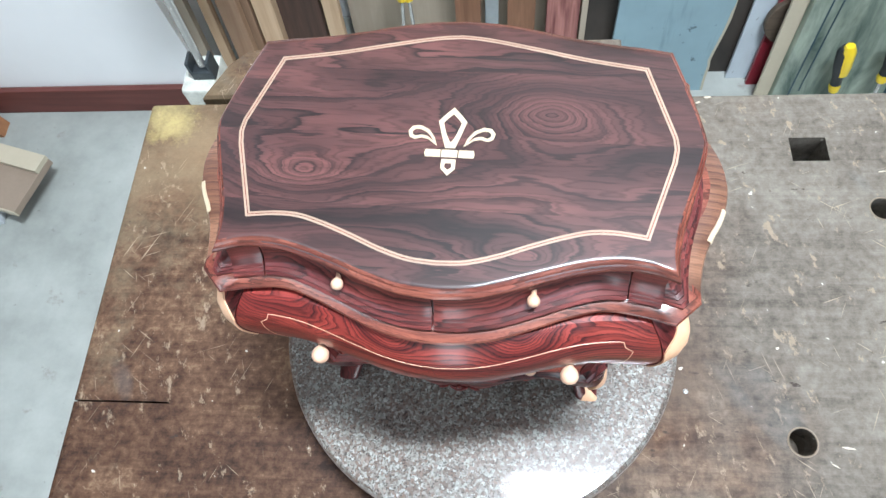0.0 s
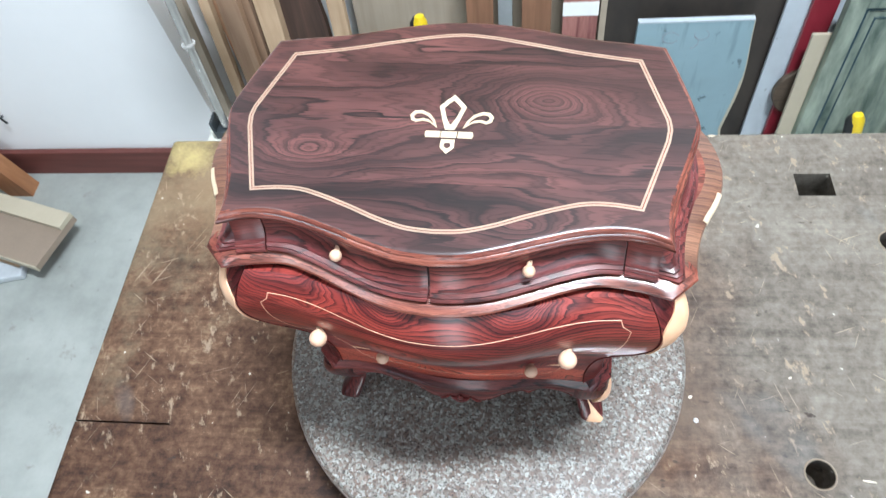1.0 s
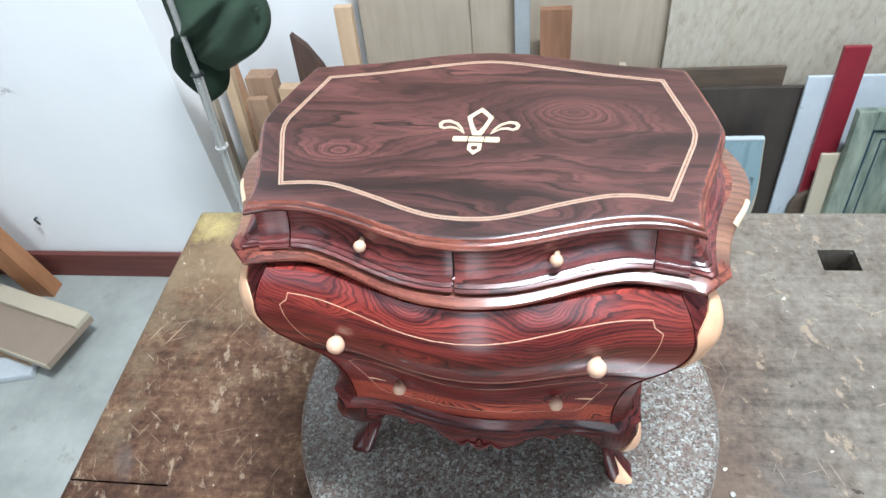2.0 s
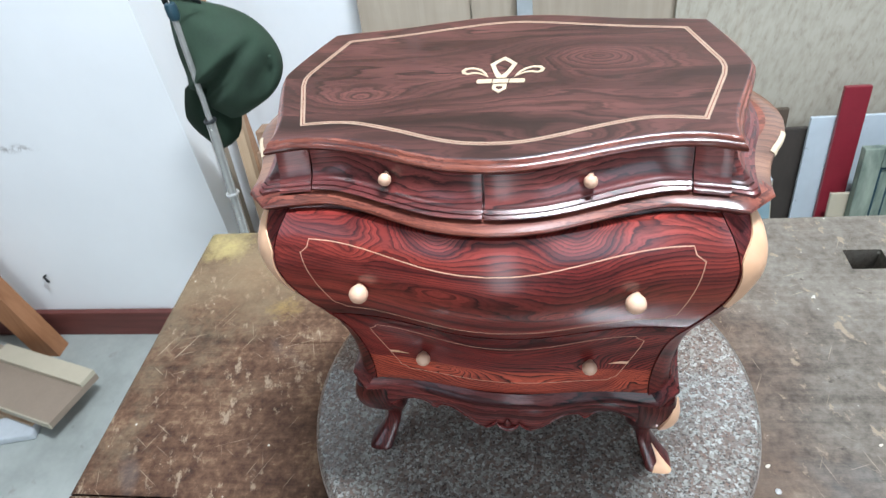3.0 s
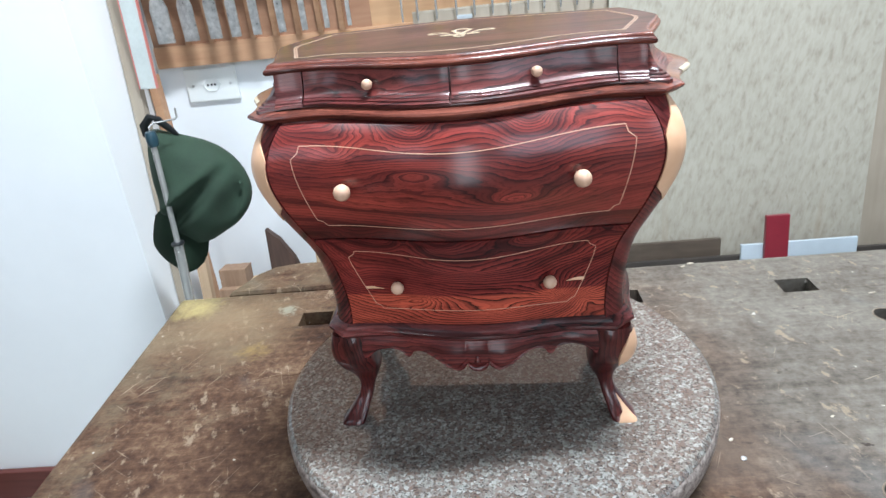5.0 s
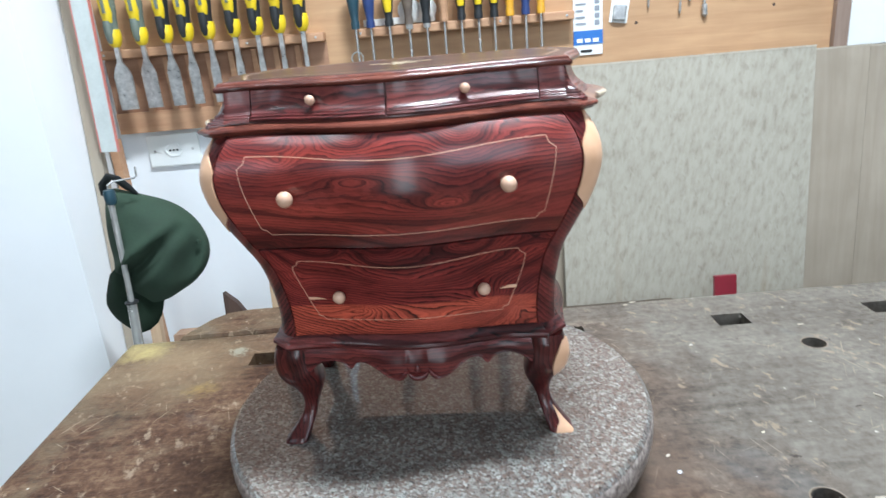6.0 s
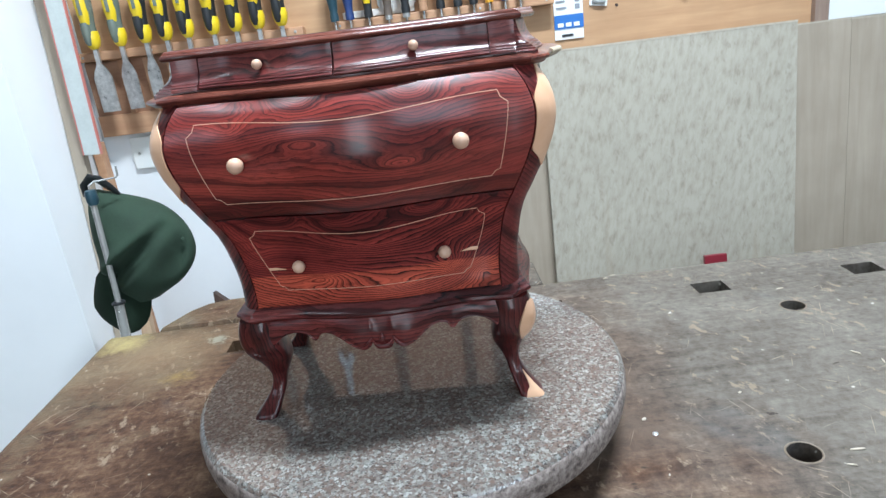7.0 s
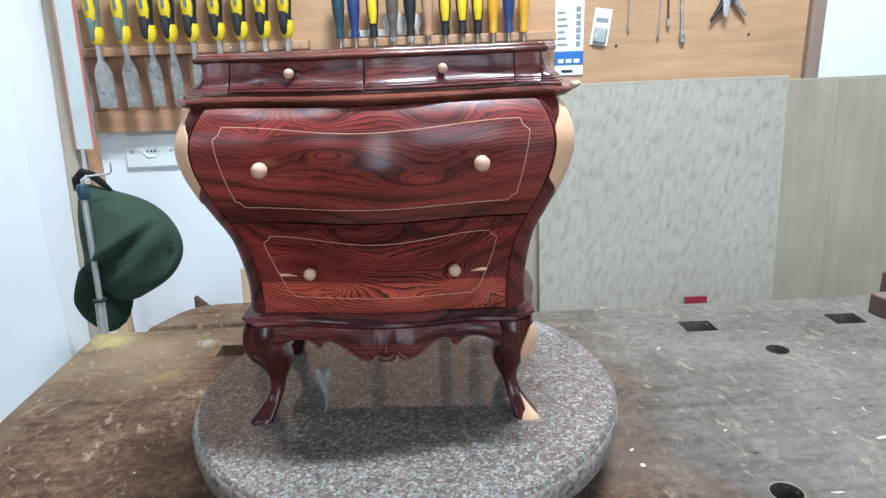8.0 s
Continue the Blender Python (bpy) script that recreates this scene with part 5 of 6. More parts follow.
box(0.150, 0.600, FACE - 0.008, FACE - 0.0005, 1.44, 2.30, 0.001, bm=ub)
structure("upper_tool_board", ub, SLOT, "red-brown upper part of the tool board", "tool board")


structure("trim", box(0.330, 0.871, FACE - 0.006, FACE - 0.0003, 1.188, 1.30, 0.001), RAIL, "red-brown strip along the tool board", "strip")


def rack(x0, x1, z):
    r = thing("tool_rack", pose((x0 + x1) / 2, FACE, z), "wooden tool rack rail with screws", "tool rack", "tool racks")
    w = (x1 - x0) / 2
    part("rail", box(-w, w, -0.034, -0.0002, -0.009, 0.009, 0.003), RAIL, r)
    for k in (-0.93, -0.33, 0.33, 0.93):
        part("screw", lathe([(0.0, 0), (0.0027, 0), (0.0027, 0.001), (0, 0.0015)], 10, pose(w * k, -0.0338, 0.0, 90, 0, 0)), STEEL, r)
    return r


chisel_rack = rack(-0.672, -0.200, 1.112)
# backing is tan like the board; SLOT puts the slots' shade into its colour
part("backing", box(-0.236, 0.236, -0.0022, -0.0002, -0.122, -0.0115), SLOT, chisel_rack, "tan backing behind the blades, darkened for shade")
for x in (-0.592, -0.540, -0.493, -0.450, -0.402, -0.353, -0.307, -0.261):
    part("divider", box(x + 0.436 - 0.0055, x + 0.436 + 0.0055, -0.014, -0.0024, -0.1215, -0.0118, 0.001), RAIL, chisel_rack, "tan divider strip")
rack(-0.140, 0.318, 1.112)
structure("trim", box(-0.672, -0.100, FACE - 0.008, FACE - 0.0003, 0.946, 0.990, 0.001), RAIL, "brown bottom rail of the tool board", "rail")


CLEARGRIP = plain("grey_green_plastic", (0.14, 0.17, 0.14), 0.25, spread=0.1, coat=0.3)


def chisel(x, width, z=1.119, clear=False):
    c = thing("wood_chisel", pose(x, FACE - 0.048, z), "steel wood chisel with yellow and black handle in the rack", "chisel", "chisels in the rack")
    w = width / 2
    blade = loft([[(-w, -0.0012, -0.118), (w, -0.0012, -0.118), (w, 0.0004, -0.118), (-w, 0.0004, -0.118)],
                  [(-w, -0.0016, -0.112), (w, -0.0016, -0.112), (w, 0.0016, -0.112), (-w, 0.0016, -0.112)],
                  [(-w * 1.02, -0.0018, -0.050), (w * 1.02, -0.0018, -0.050), (w * 1.02, 0.0018, -0.050), (-w * 1.02, 0.0018, -0.050)],
                  [(-w * 0.75, -0.0022, -0.036), (w * 0.75, -0.0022, -0.036), (w * 0.75, 0.0022, -0.036), (-w * 0.75, 0.0022, -0.036)],
                  [(-0.0045, -0.0035, -0.022), (0.0045, -0.0035, -0.022), (0.0045, 0.0035, -0.022), (-0.0045, 0.0035, -0.022)],
                  [(-0.004, -0.004, 0.012), (0.004, -0.004, 0.012), (0.004, 0.004, 0.012), (-0.004, 0.004, 0.012)]])
    part("blade", blade, STEEL, c, "scratched steel blade")
    part("bolster", lathe([(0.0, 0.006), (0.007, 0.007), (0.0115, 0.013), (0.0142, 0.022), (0.0150, 0.031), (0.0135, 0.041), (0.0, 0.042)], 20), YELLOW, c, "yellow collar", True)
    body = CLEARGRIP if clear else BLACKP
    part("grip", lathe([(0.0, 0.034), (0.0126, 0.036), (0.0118, 0.046), (0.0128, 0.060), (0.0158, 0.084), (0.0168, 0.115), (0.0150, 0.138), (0.0, 0.142)], 20), body, c, "grey translucent grip" if clear else "black rubber grip", True)
    part("grip_tongue", lathe([(0.0, 0.013), (0.0050, 0.015), (0.0086, 0.023), (0.0100, 0.038), (0.0092, 0.058), (0.0, 0.060)], 16, pose(-0.003, -0.0086, 0)), body, c, "", True)
    part("grip_inset", lathe([(0.0, 0.046), (0.0050, 0.0475), (0.0092, 0.055), (0.0120, 0.072), (0.0132, 0.108), (0.010, 0.130), (0.0, 0.134)], 20, pose(-0.001, -0.0068, 0)), YELLOW, c, "yellow grip inset", True)
    part("print_bar", box(-0.0032, 0.0032, -0.0212, -0.0190, 0.072, 0.112, 0.0005), CLEARGRIP, c, "grey printed bar")
    return c


for i, (px, w) in enumerate(((-0.619, 0.036), (-0.565, 0.030), (-0.514, 0.025), (-0.472, 0.020), (-0.428, 0.017), (-0.376, 0.015), (-0.330, 0.012), (-0.284, 0.010), (-0.238, 0.008))):
    chisel(px, w, clear=i < 2)


def screwdriver(x, handle, cap, label, blade=0.11, rad=0.0125, z=1.106):
    s = thing("screwdriver", pose(x, FACE - 0.045, z), label, "screwdriver", "screwdrivers in the rack")
    part("shaft", lathe([(0.0, -blade), (0.0016, -blade), (0.0024, -blade + 0.01), (0.0024, 0.016), (0.0, 0.018)], 10), CHROME, s, "", True)
    part("handle", lathe([(0.0, 0.014), (rad * 0.68, 0.015), (rad * 0.72, 0.024), (rad * 0.60, 0.032), (rad * 0.75, 0.045), (rad, 0.070), (rad * 1.05, 0.095), (rad * 0.85, 0.115), (0.0, 0.120)], 14), handle, s, "", True)
    if handle in (GREYW, BLACKP) and not cap:
        part("ferrule", lathe([(0.0, 0.006), (rad * 0.62, 0.006), (rad * 0.66, 0.020), (0.0, 0.021)], 14), CHROME, s, "bright steel ferrule", True)
    if cap:
        part("handle_stripe", lathe([(0.0, 0.040), (rad * 0.55, 0.042), (rad * 0.80, 0.065), (rad * 0.86, 0.095), (rad * 0.5, 0.112), (0.0, 0.114)], 12, pose(0, -rad * 0.34, 0)), cap, s, "yellow handle stripe", True)
    return s


DRV = ((-0.131, TEALP, None, "dark teal"), (-0.100, BLUEP, None, "dark blue"), (-0.062, BLACKP, YELLOW, "yellow and black"), (-0.022, GREYW, None, "brown wooden"), (0.014, BLACKP, None, "dark brown"),
       (0.050, RAIL, None, "worn orange"), (0.085, BLACKP, YELLOW, "yellow and black"), (0.120, BLACKP, YELLOW, "yellow and black"), (0.152, BLACKP, YELLOW, "yellow and black"),
       (0.184, AMBER, None, "clear amber"), (0.216, BLUEP, None, "dark blue"), (0.247, AMBER, None, "clear amber"), (0.280, AMBER, None, "clear amber"))
for x, h, c, word in DRV[:12]:
    screwdriver(x, h, c, word + " handled screwdriver standing in the rack")


def clip_plate():
    c = thing("white_bracket", pose(-0.043, FACE, 1.1232), "white plastic bracket plate behind the screwdrivers", "bracket")
    part("plate", box(-0.075, 0.075, -0.006, -0.0003, 0.0, 0.014, 0.002), WHITEP, c)
    for x, r in ((0.023, 0.024), (0.060, 0.020)):
        part("disc", lathe([(0, 0), (r, 0), (r, 0.003), (r * 0.9, 0.004), (0, 0.004)], 24, pose(x, -0.0062, 0.026, 90, 0, 0)), WHITEP, c, "", True)


clip_plate()


def outlet():
    o = thing("power_outlet", pose(-0.574, WALL_Y, 0.900), "white wall power outlet with a rectangular plate", "power outlet")
    part("plate", box(-0.058, 0.058, -0.008, -0.0003, -0.036, 0.036, 0.003), WHITEP, o)
    part("socket", lathe([(0.0, 0), (0.019, 0), (0.018, 0.002), (0.0155, 0.002), (0.0155, -0.002), (0, -0.002)], 6, pose(0, -0.0079, 0, 90, 0, 0) @ Matrix.Diagonal((1.15, 0.85, 1, 1))), WHITEP, o)
    for dx in (-0.008, 0, 0.008):
        part("socket_hole", lathe([(0, 0), (0.0024, 0), (0.0024, 0.0006), (0, 0.0006)], 10, pose(dx, -0.0083, 0, 90, 0, 0)), BLACKP, o)
    for dx in (-0.042, 0.042):
        part("screw", lathe([(0, 0), (0.0032, 0), (0.0028, 0.001), (0, 0.001)], 10, pose(dx, -0.0079, 0, 90, 0, 0)), STEEL, o)


outlet()


# tall rule in the corner
def rule():
    r = thing("straight_edge", pose(-0.6385, 0.955, 0.930) @ pose(0, 0, 0, 0, 2.5, 0), "long pale metal straight edge with red edges", "ruler")
    part("blade", box(-0.016, 0.016, 0, 0.006, 0, 0.45, 0.001), plain("pale_printed_metal", (0.50, 0.54, 0.52), 0.5, 0.1, 0.12, 30), r)
    for x in (-0.0178, 0.0162):
        part("edge", box(x, x + 0.0016, -0.001, 0.008, 0, 0.45), REDP, r, "red edge strip")


rule()


# ---------------------------------------------------------------- stand with the cap
def stand():
    s = thing("metal_stand", pose(-0.545, 0.645, 0), "slim metal stand with a wire hook on top", "stand")
    part("base_block", box(-0.034, 0.030, -0.04, 0.045, 0.0, 0.36, 0.006), CHALK, s, "chipped white painted block")
    br = box(-0.012, 0.032, -0.016, 0.016, 0.3605, 0.380, 0.003)
    box(-0.012, -0.006, -0.016, 0.016, 0.376, 0.405, 0.002, bm=br)
    box(0.026, 0.032, -0.016, 0.016, 0.376, 0.405, 0.002, bm=br)
    part("bracket", br, DARKSTEEL, s, "dark steel swivel bracket")
    part("lower_tube", tube([(0.010, 0, 0.384), (0.022, 0, 0.55), (0.036, 0, 0.725)], 0.0082, 14, flat=0.8), CHROME, s, "", True)
    part("clamp_ring", lathe([(0.0098, 0), (0.0122, 0.001), (0.0122, 0.004), (0.0098, 0.005)], 14, pose(0.0245, 0, 0.58)), CHROME, s)
    part("clamp_ring", lathe([(0.007, 0), (0.0105, 0.001), (0.0105, 0.004), (0.007, 0.005)], 14, pose(0.0362, 0, 0.725)), BLACKP, s)
    part("upper_tube", tube([(0.036, 0, 0.72), (0.040, 0, 0.80), (0.0445, 0, 0.905)], 0.0048, 14), CHROME, s, "", True)
    part("collar", lathe([(0.0, 0.893), (0.0070, 0.894), (0.0090, 0.900), (0.0090, 0.912), (0.0075, 0.917), (0, 0.918)], 14, pose(0.0447, 0, 0)), TEALP, s, "dark collar", True)
    part("hook", tube([(0.0447, 0, 0.915), (0.045, 0, 0.924), (0.050, 0.008, 0.928), (0.078, 0.024, 0.928), (0.081, 0.025, 0.931), (0.082, 0.025, 0.945)], 0.0016, 8), CHROME, s, "bent wire hook", True)


stand()


def cap():
    c = thing("cap", pose(-0.465, 0.705, 0.82), "dark green cloth cap hanging from a hook", "cap")
    rings = []
    nz, na = 64, 112
    for j in range(nz + 1):
        t = j / nz
        z = 0.085 - 0.195 * t
        left = curve_through([(0, -0.070), (0.2, -0.078), (0.46, -0.080), (0.85, -0.071), (1, -0.055)], t)
        right = curve_through([(0, -0.052), (0.07, -0.014), (0.14, 0.020), (0.23, 0.046), (0.446, 0.073), (0.68, 0.073), (0.87, 0.044), (1, 0.000)], t)
        dep = curve_through([(0, 0.008), (0.2, 0.040), (0.5, 0.060), (0.8, 0.050), (1, 0.024)], t)
        ring = []
        for k in range(na):
            an = 2 * math.pi * k / na
            c_, s_ = math.cos(an), math.sin(an)
            u = (left + right) / 2 + (right - left) / 2 * c_
            wr = 1.0 + 0.04 * math.sin(3 * an + 5 * t) + 0.015 * math.sin(7 * an - 9 * t)
            if s_ < 0:  # creases on the near side, running down to the band
                lit = min(1.0, -s_ * 1.6)
                d1 = u - 0.004 + (t - 0.50) * 0.26
                crease = 0.022 * math.exp(-(d1 / 0.020) ** 2) * math.exp(-((t - 0.62) / 0.24) ** 2)
                crease -= 0.016 * math.exp(-((d1 + 0.026) / 0.020) ** 2) * math.exp(-((t - 0.55) / 0.30) ** 2)
                crease += 0.026 * math.exp(-((u - 0.058 + (t - 0.6) * 0.10) / 0.022) ** 2) * math.exp(-((t - 0.62) / 0.22) ** 2)
                crease += 0.008 * math.exp(-((d1 - 0.030) / 0.009) ** 2) * math.exp(-((t - 0.72) / 0.14) ** 2)
                crease *= lit
            else:
                crease = 0.0
            ring.append((u, dep * s_ * wr + crease, z))
        rings.append(ring)
    part("crown", loft(rings), GREENF, c, "slumped green cloth crown with folds", True)
    rows = []
    for j in range(13):
        t = j / 12
        z = -0.035 - 0.123 * t
        mid = curve_through([(0, -0.060), (0.4, -0.062), (0.75, -0.060), (1, -0.056)], t)
        w = 0.056 * math.sqrt(max(0.03, 1 - t ** 3.0)) * (0.72 + 0.28 * min(1, t * 2))
        row = []
        for k in range(17):
            q = k / 16 * 2 - 1
            row.append((mid + w * q, -0.028 - 0.014 * t + 0.026 * q * q, z + 0.022 * q * (1 - t) - 0.006 * q * q))
        rows.append(row)
    b = bmesh.new()
    vs = [[b.verts.new(p) for p in r] for r in rows]
    for a, d in zip(vs, vs[1:]):
        for i in range(16):
            b.faces.new((a[i], a[i + 1], d[i + 1], d[i]))
    bmesh.ops.solidify(b, geom=b.faces[:], thickness=0.003)
    part("peak", b, GREENF, c, "stiff curved green peak", True)
    part("strap", tube([(-0.074, -0.004, 0.078), (-0.066, -0.012, 0.098), (-0.052, -0.014, 0.110), (-0.042, -0.012, 0.104), (-0.030, -0.006, 0.088), (-0.020, -0.002, 0.074)], [0.004, 0.008, 0.009, 0.009, 0.008, 0.004], 8, flat=0.45), BLACKP, c, "black adjuster strap", True)
    part("button", lathe([(0.0, 0), (0.004, 0), (0.003, 0.002), (0, 0.0025)], 10, pose(0.070, -0.02, -0.01, 90, 0, 30)), GREENF, c)


cap()


# ---------------------------------------------------------------- floor clutter beside the pier
def trestle():
    tr = thing("timber_trestle", pose(-1.275, 0.775, 0), "orange-brown timber trestle leg standing by the pier", "trestle")
    part("leg", loft([[(-0.032, -0.022, 0), (0.032, -0.022, 0), (0.032, 0.022, 0), (-0.032, 0.022, 0)], [(-0.175, -0.022, 0.72), (-0.105, -0.022, 0.72), (-0.105, 0.022, 0.72), (-0.175, 0.022, 0.72)]]), TRESTLE, tr, "slanting square timber leg")
    part("brace", loft([[(-0.50, -0.046, 0.24), (-0.50, -0.046, 0.34), (-0.50, -0.024, 0.34), (-0.50, -0.024, 0.24)], [(-0.045, -0.046, 0.24), (-0.065, -0.046, 0.34), (-0.065, -0.024, 0.34), (-0.045, -0.024, 0.24)]]), TRESTLE, tr, "timber cross brace")


trestle()
FLAT = pose(-1.205, 0.625, 0, 0, 0, -16)
MDF = plain("brown_fibreboard", (0.27, 0.21, 0.16), 0.6, spread=0.1)
solo("board_offcut", box(-0.30, 0.06, -0.085, 0.02, 0.0, 0.028, 0.001), PINE, FLAT, "pale timber offcut at the bottom of a stack", "board", "offcuts on the floor")
solo("board_offcut", box(-0.28, 0.10, -0.07, 0.05, 0.0282, 0.058, 0.001), BROWNW, FLAT @ pose(0, 0, 0, 0, 0, 4), "brown board in a stack of offcuts", "board", "offcuts on the floor")
tp = solo("fibreboard_offcut", box(-0.30, 0.155, -0.085, 0.060, 0.0584, 0.076, 0.001), MDF, FLAT, "brown fibreboard offcut with a cream strip on top", "board", "offcuts on the floor")
part("cream_strip", box(-0.14, 0.155, 0.016, 0.0605, 0.0762, 0.090, 0.001), CREAMB, tp, "cream edging strip")
part("pale_edge", box(-0.30, 0.155, -0.0885, -0.0853, 0.0584, 0.0765), CREAMB, tp)
solo("plastic_tray", box(-0.10, 0.00, -0.035, 0.03, 0.0, 0.022, 0.006), plain("pale_blue_plastic", (0.50, 0.54, 0.57), 0.35), pose(-1.165, 0.540, 0, 0, 0, 12), "pale blue plastic tray on the floor", "tray")
solo("wall_hook", tube([(0, 0, 0), (0.004, -0.012, 0.004), (0.012, -0.016, 0), (0.012, -0.014, -0.010), (0.002, -0.008, -0.012)], 0.0028, 8), BLACKP, pose(-1.222, 0.844, 0.207), "small black cable hook on the wall", "hook", smooth=True)


def floor_driver(x, y, z0, lean, turn):
    """A large screwdriver standing on its tip against the boards."""
    d = thing("large_screwdriver", pose(x, y, 0) @ pose(0, 0, 0, -lean, turn, 0), "yellow and black screwdriver standing among the boards", "screwdriver", "screwdrivers among the boards")
    part("shaft", tube([(0, 0, 0), (0, 0, z0)], 0.004, 8), CHROME, d, "", True)
    part("collar", lathe([(0, z0 - 0.002), (0.010, z0), (0.012, z0 + 0.012), (0.010, z0 + 0.022), (0, z0 + 0.023)], 14), YELLOW, d, "yellow collar", True)
    part("grip", lathe([(0, z0 + 0.020), (0.011, z0 + 0.022), (0.010, z0 + 0.04), (0.0145, z0 + 0.07), (0.015, z0 + 0.115), (0.009, z0 + 0.126), (0, z0 + 0.128)], 14), BLACKP, d, "black grip", True)
    part("grip_inset", lathe([(0, z0 + 0.045), (0.011, z0 + 0.052), (0.0138, z0 + 0.075), (0.0142, z0 + 0.118), (0.009, z0 + 0.132), (0, z0 + 0.134)], 14, pose(0.0052, -0.0035, 0)), YELLOW, d, "yellow grip inset", True)


floor_driver(0.747, 0.772, 0.10, 5, -12)
floor_driver(0.826, 0.768, 0.13, 5, -8)
floor_driver(-0.212, 0.860, 0.285, 6, 4)
floor_driver(-0.168, 0.860, 0.285, 6, -2)


# ---------------------------------------------------------------- things hung on the tool board
def card():
    c = thing("tool_card", pose(0.352, FACE, 1.028), "white and blue printed product card hanging on the board", "card")
    part("sheet", box(-0.031, 0.031, -0.003, -0.0008, 0.0, 0.19, 0.001), WHITEP, c)
    part("blue_band", box(-0.031, 0.031, -0.0042, -0.0031, 0.022, 0.050), CARDB, c, "blue printed band")
    for k in range(3):
        part("print_bar", box(-0.024 + 0.017 * k, -0.012 + 0.017 * k, -0.0052, -0.0043, 0.026, 0.034), WHITEP, c)
    for k in range(6):
        part("print_bar", box(-0.026, -0.004 - 0.003 * (k % 3), -0.0042, -0.0031, 0.062 + 0.013 * k, 0.066 + 0.013 * k), INK, c)
        part("icon", box(0.014, 0.024, -0.0042, -0.0031, 0.060 + 0.014 * k, 0.070 + 0.014 * k), INK, c)
    part("hang_slot", box(-0.016, 0.008, -0.0042, -0.0031, 0.006, 0.011), BLACKP, c)


card()


def packet():
    p = thing("blister_packet", pose(0.415, FACE, 1.088) @ pose(0, 0, 0, 0, 8, 0), "small clear packet of hardware hanging on the board", "packet")
    part("backing", box(-0.019, 0.019, -0.003, -0.0008, 0.0, 0.075, 0.001), WHITEP, p)
    part("contents", box(-0.014, 0.014, -0.010, -0.0031, 0.004, 0.036, 0.004), STEEL, p, "dull metal contents")
    part("label_bar", box(-0.013, 0.013, -0.0042, -0.0031, 0.048, 0.056), INK, p)


packet()


def bit(x, ztop, zbot, lean, mat, word, rad=0.002):
    b = thing("drill_bit", pose(x, FACE - 0.006, ztop) @ pose(0, 0, 0, 0, lean, 0), word, "drill bit", "bits hung on the board")
    part("shank", tube([(0, 0, 0), (0, 0, -(ztop - zbot) * 0.8)], rad, 8), mat, b, "", True)
    part("tip", tube([(0, 0, -(ztop - zbot) * 0.8), (0, 0, -(ztop - zbot) * 0.95), (0, 0, -(ztop - zbot))], [rad * 1.8, rad * 1.8, 0.0005], 8), STEEL, b)
    part("nail", tube([(0, 0.0055, -0.004), (0, -0.008, -0.004)], 0.0015, 8), STEEL, b)


bit(0.478, 1.20, 1.112, 0, CHROME, "thin steel rod hanging on the board", 0.0012)
bit(0.548, 1.21, 1.095, 2, STEEL, "thin drill bit hanging on the board", 0.0016)
bit(0.560, 1.21, 1.118, -3, DARKW, "dark drill bit hanging on the board", 0.002)
bit(0.588, 1.22, 1.083, -4, CHROME, "long steel spade bit hanging on the board", 0.0032)


def pliers():
    p = thing("pliers", pose(0.690, FACE - 0.010, 1.128), "steel pincers hanging open on the board", "pliers")
    part("jaw", tube([(-0.036, 0, 0.0), (-0.016, 0, 0.030), (0.0, 0, 0.075)], [0.003, 0.006, 0.005], 8), BLACKP, p, "", True)
    part("jaw", tube([(0.040, 0, 0.010), (0.018, 0, 0.034), (-0.004, 0, 0.075)], [0.003, 0.006, 0.005], 8), STEEL, p, "", True)
    part("handle", tube([(-0.004, 0, 0.075), (0.012, 0, 0.12), (0.016, 0, 0.17)], 0.005, 8), STEEL, p, "", True)
    part("handle", tube([(0.0, 0.002, 0.075), (-0.014, 0.002, 0.12), (-0.018, 0.002, 0.17)], 0.005, 8), STEEL, p, "", True)
    part("blade_plate", loft([[(-0.012, -0.004, 0.012), (-0.004, -0.004, 0.006), (0.004, -0.004, 0.07), (-0.02, -0.004, 0.07)], [(-0.012, -0.007, 0.012), (-0.004, -0.007, 0.006), (0.004, -0.007, 0.07), (-0.02, -0.007, 0.07)]]), CHROME, p)


pliers()
for x, z in ((0.455, 1.085), (0.745, 1.098)):
    part("screw_hole", lathe([(0, 0), (0.0035, 0), (0.0032, 0.0008), (0, 0.0008)], 10, pose(x, FACE + 0.0004, z, 90, 0, 0)), DARKW, tb)

solo("paper_ring", tube([(0.012 * math.cos(2 * math.pi * k / 24), 0, 0.013 * math.sin(2 * math.pi * k / 24)) for k in range(24)], 0.0014, 6, True), WHITEP, pose(-0.139, FACE - 0.0016, 1.062), "small white ring stuck on the tool board", "ring", smooth=True)

# wooden block beside the row of holes
solo("wooden_block", box(0.0, 0.045, 0.0, 0.0175, 0.0, 0.018, 0.0015), BLOCKW, pose(0.4130, 0.1415, BZ + 0.0002, 0, 0, 8), "square brown wooden block lying on the bench", "block")
solo("wooden_block", box(-0.014, 0.014, -0.010, 0.010, 0.0, 0.024, 0.002), BLOCKW, pose(0.4600, 0.186, BZ + 0.0002), "small grey wooden block near the back edge", "block")


# tools hung higher on the board, seen mirrored in the granite
BRIGHT = plain("bright_plated_steel", (0.80, 0.83, 0.85), 0.30, 0.95)


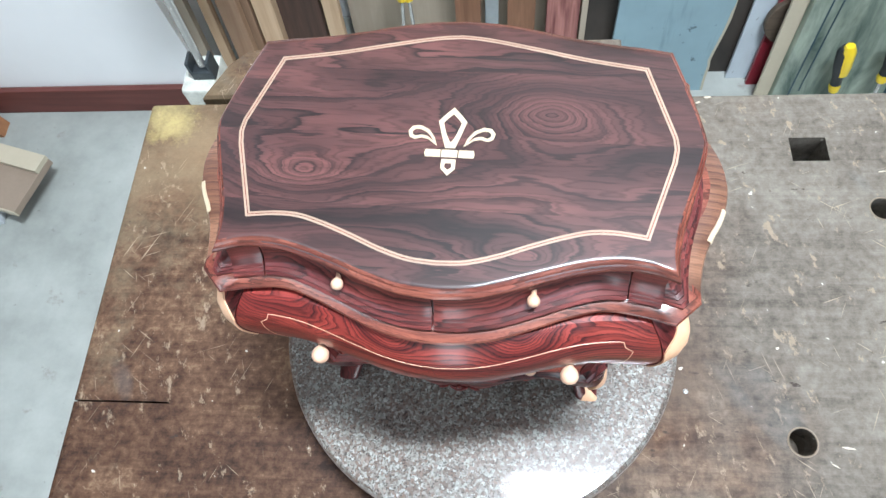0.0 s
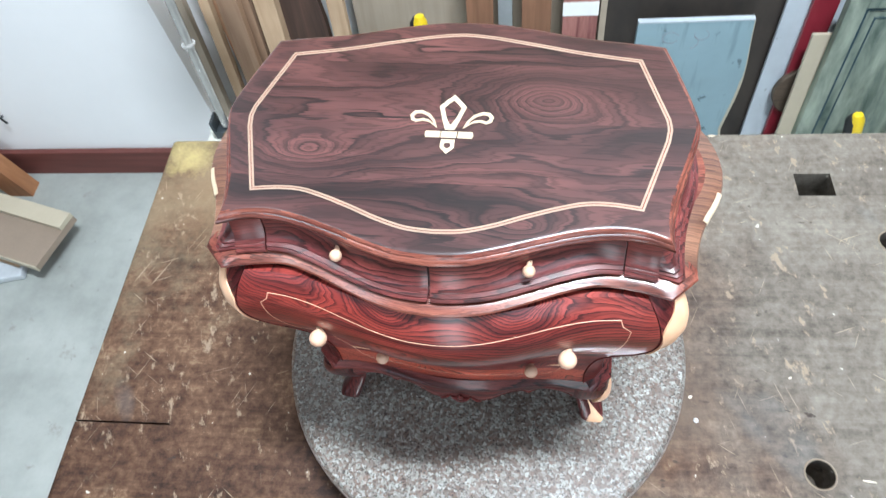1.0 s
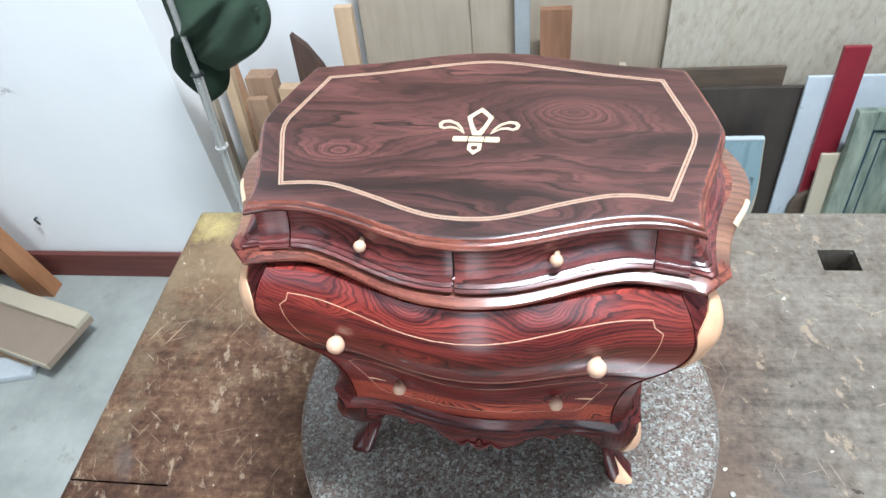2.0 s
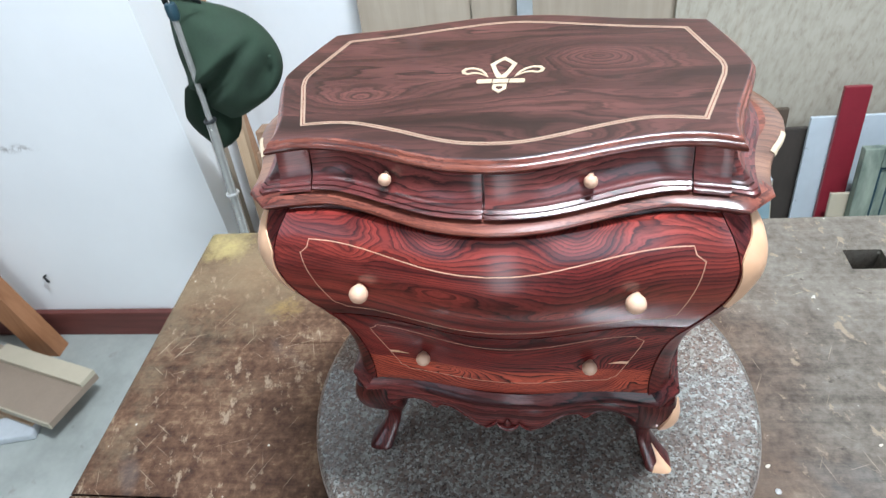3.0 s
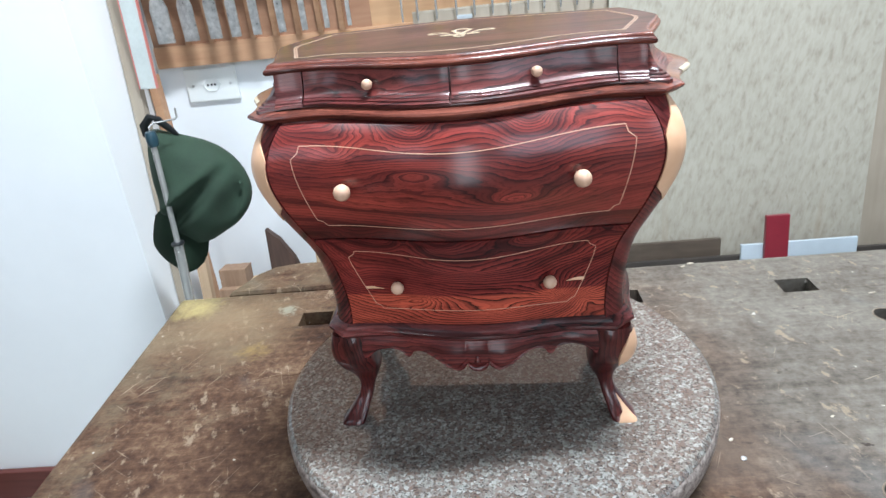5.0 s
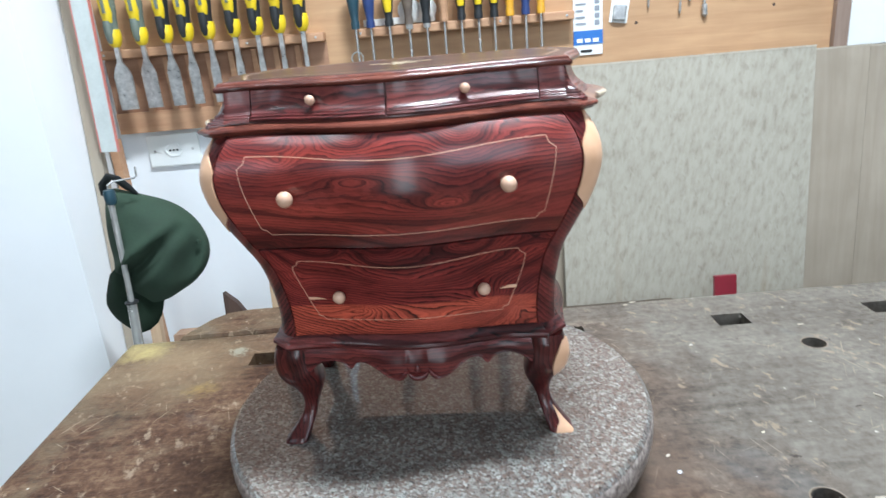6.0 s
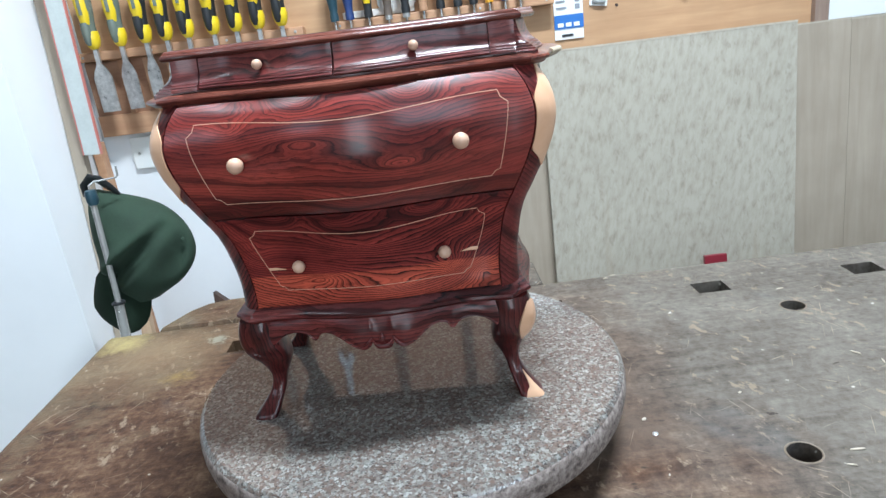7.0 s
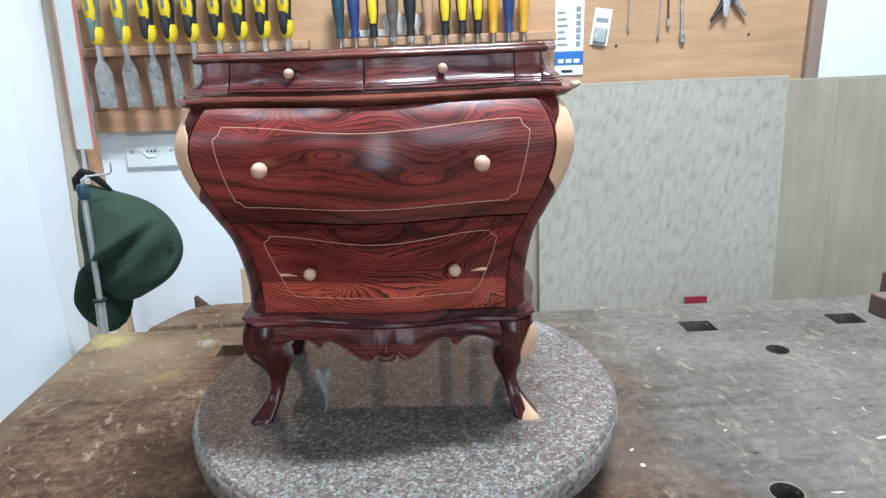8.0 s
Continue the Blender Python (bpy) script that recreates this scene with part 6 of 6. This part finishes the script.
def wrench():
    w = thing("wrench", pose(-0.240, FACE - 0.0128, 1.45, 7, 0, -5), "bright steel open wrench hanging on the board", "wrench")
    head = loft([[(x, y, z) for x, z in ((-0.016, 0.0), (-0.007, 0.002), (-0.006, 0.016), (0.006, 0.016), (0.008, 0.004), (0.017, 0.006), (0.020, 0.022), (0.010, 0.038), (-0.008, 0.038), (-0.019, 0.020))] for y in (-0.004, 0.004)])
    part("jaw", head, BRIGHT, w)
    part("shaft", loft([[(-0.008, -0.003, 0.034), (0.008, -0.003, 0.034), (0.008, 0.003, 0.034), (-0.008, 0.003, 0.034)], [(-0.006, -0.003, 0.14), (0.006, -0.003, 0.14), (0.006, 0.003, 0.14), (-0.006, 0.003, 0.14)]]), BRIGHT, w)
    part("nail", tube([(0, 0.022, 0.132), (0, -0.008, 0.132)], 0.0018, 8), STEEL, w)


wrench()


def file_tool(x, z, length):
    f = thing("file", pose(x, FACE - 0.024, z), "dark steel file with a brown wooden handle on the board", "file", "files on the board")
    part("blade", box(-0.012, 0.012, -0.003, 0.003, 0.0, length, 0.001), DARKW, f, "dark toothed blade")
    part("handle", lathe([(0, length - 0.002), (0.010, length), (0.014, length + 0.03), (0.011, length + 0.08), (0, length + 0.09)], 14), BROWNW, f, "", True)
    part("nail", tube([(0, 0.0135, length * 0.9), (0, -0.006, length * 0.9)], 0.0018, 8), STEEL, f)


for x, z, n in ((-0.385, 1.42, 0.16), (-0.105, 1.40, 0.17), (0.062, 1.41, 0.15), (0.135, 1.43, 0.16)):
    file_tool(x, z, n)


# slivers, chips and a screw head lying on the bench
CHIP = pale_wood("pale_wood_chip", (0.34, 0.29, 0.22), (0.46, 0.41, 0.33), 0.6)


def chip(x, y, turn, length, width):
    pts = [(-0.5, -0.2), (-0.1, -0.5), (0.5, -0.15), (0.42, 0.25), (0.0, 0.5), (-0.46, 0.3)]
    bm = loft([[(px * length, py * width, 0.0) for px, py in pts], [(px * length * 0.9, py * width * 0.8, 0.0006 + 0.0004 * px) for px, py in pts]])
    solo("wood_chip", bm, CHIP, pose(x, y, BZ + 0.0003, 0, 0, turn), "tiny pale wood sliver lying on the bench", "wood chip", "chips on the bench")


for x, y, turn, length, width in ((0.295, 0.019, -60, 0.007, 0.0012), (0.204, -0.010, 20, 0.0024, 0.0018), (0.304, 0.005, 80, 0.005, 0.001), (0.294, -0.027, 10, 0.008, 0.003), (0.237, -0.074, -8, 0.008, 0.0016),
                                  (0.139, -0.025, 30, 0.0030, 0.0022), (0.301, 0.127, 5, 0.006, 0.001), (0.183, 0.197, 0, 0.006, 0.003), (0.227, -0.085, -30, 0.005, 0.0012), (0.175, 0.192, 15, 0.004, 0.002)):
    chip(x, y, turn, length, width)
solo("screw", lathe([(0, 0), (0.0014, 0), (0.0017, 0.0006), (0.0010, 0.0010), (0.0006, 0.0004), (0, 0.0004)], 12), STEEL, pose(0.1405, -0.0405, BZ + 0.0002), "small steel screw head let into the bench", "screw", smooth=True)
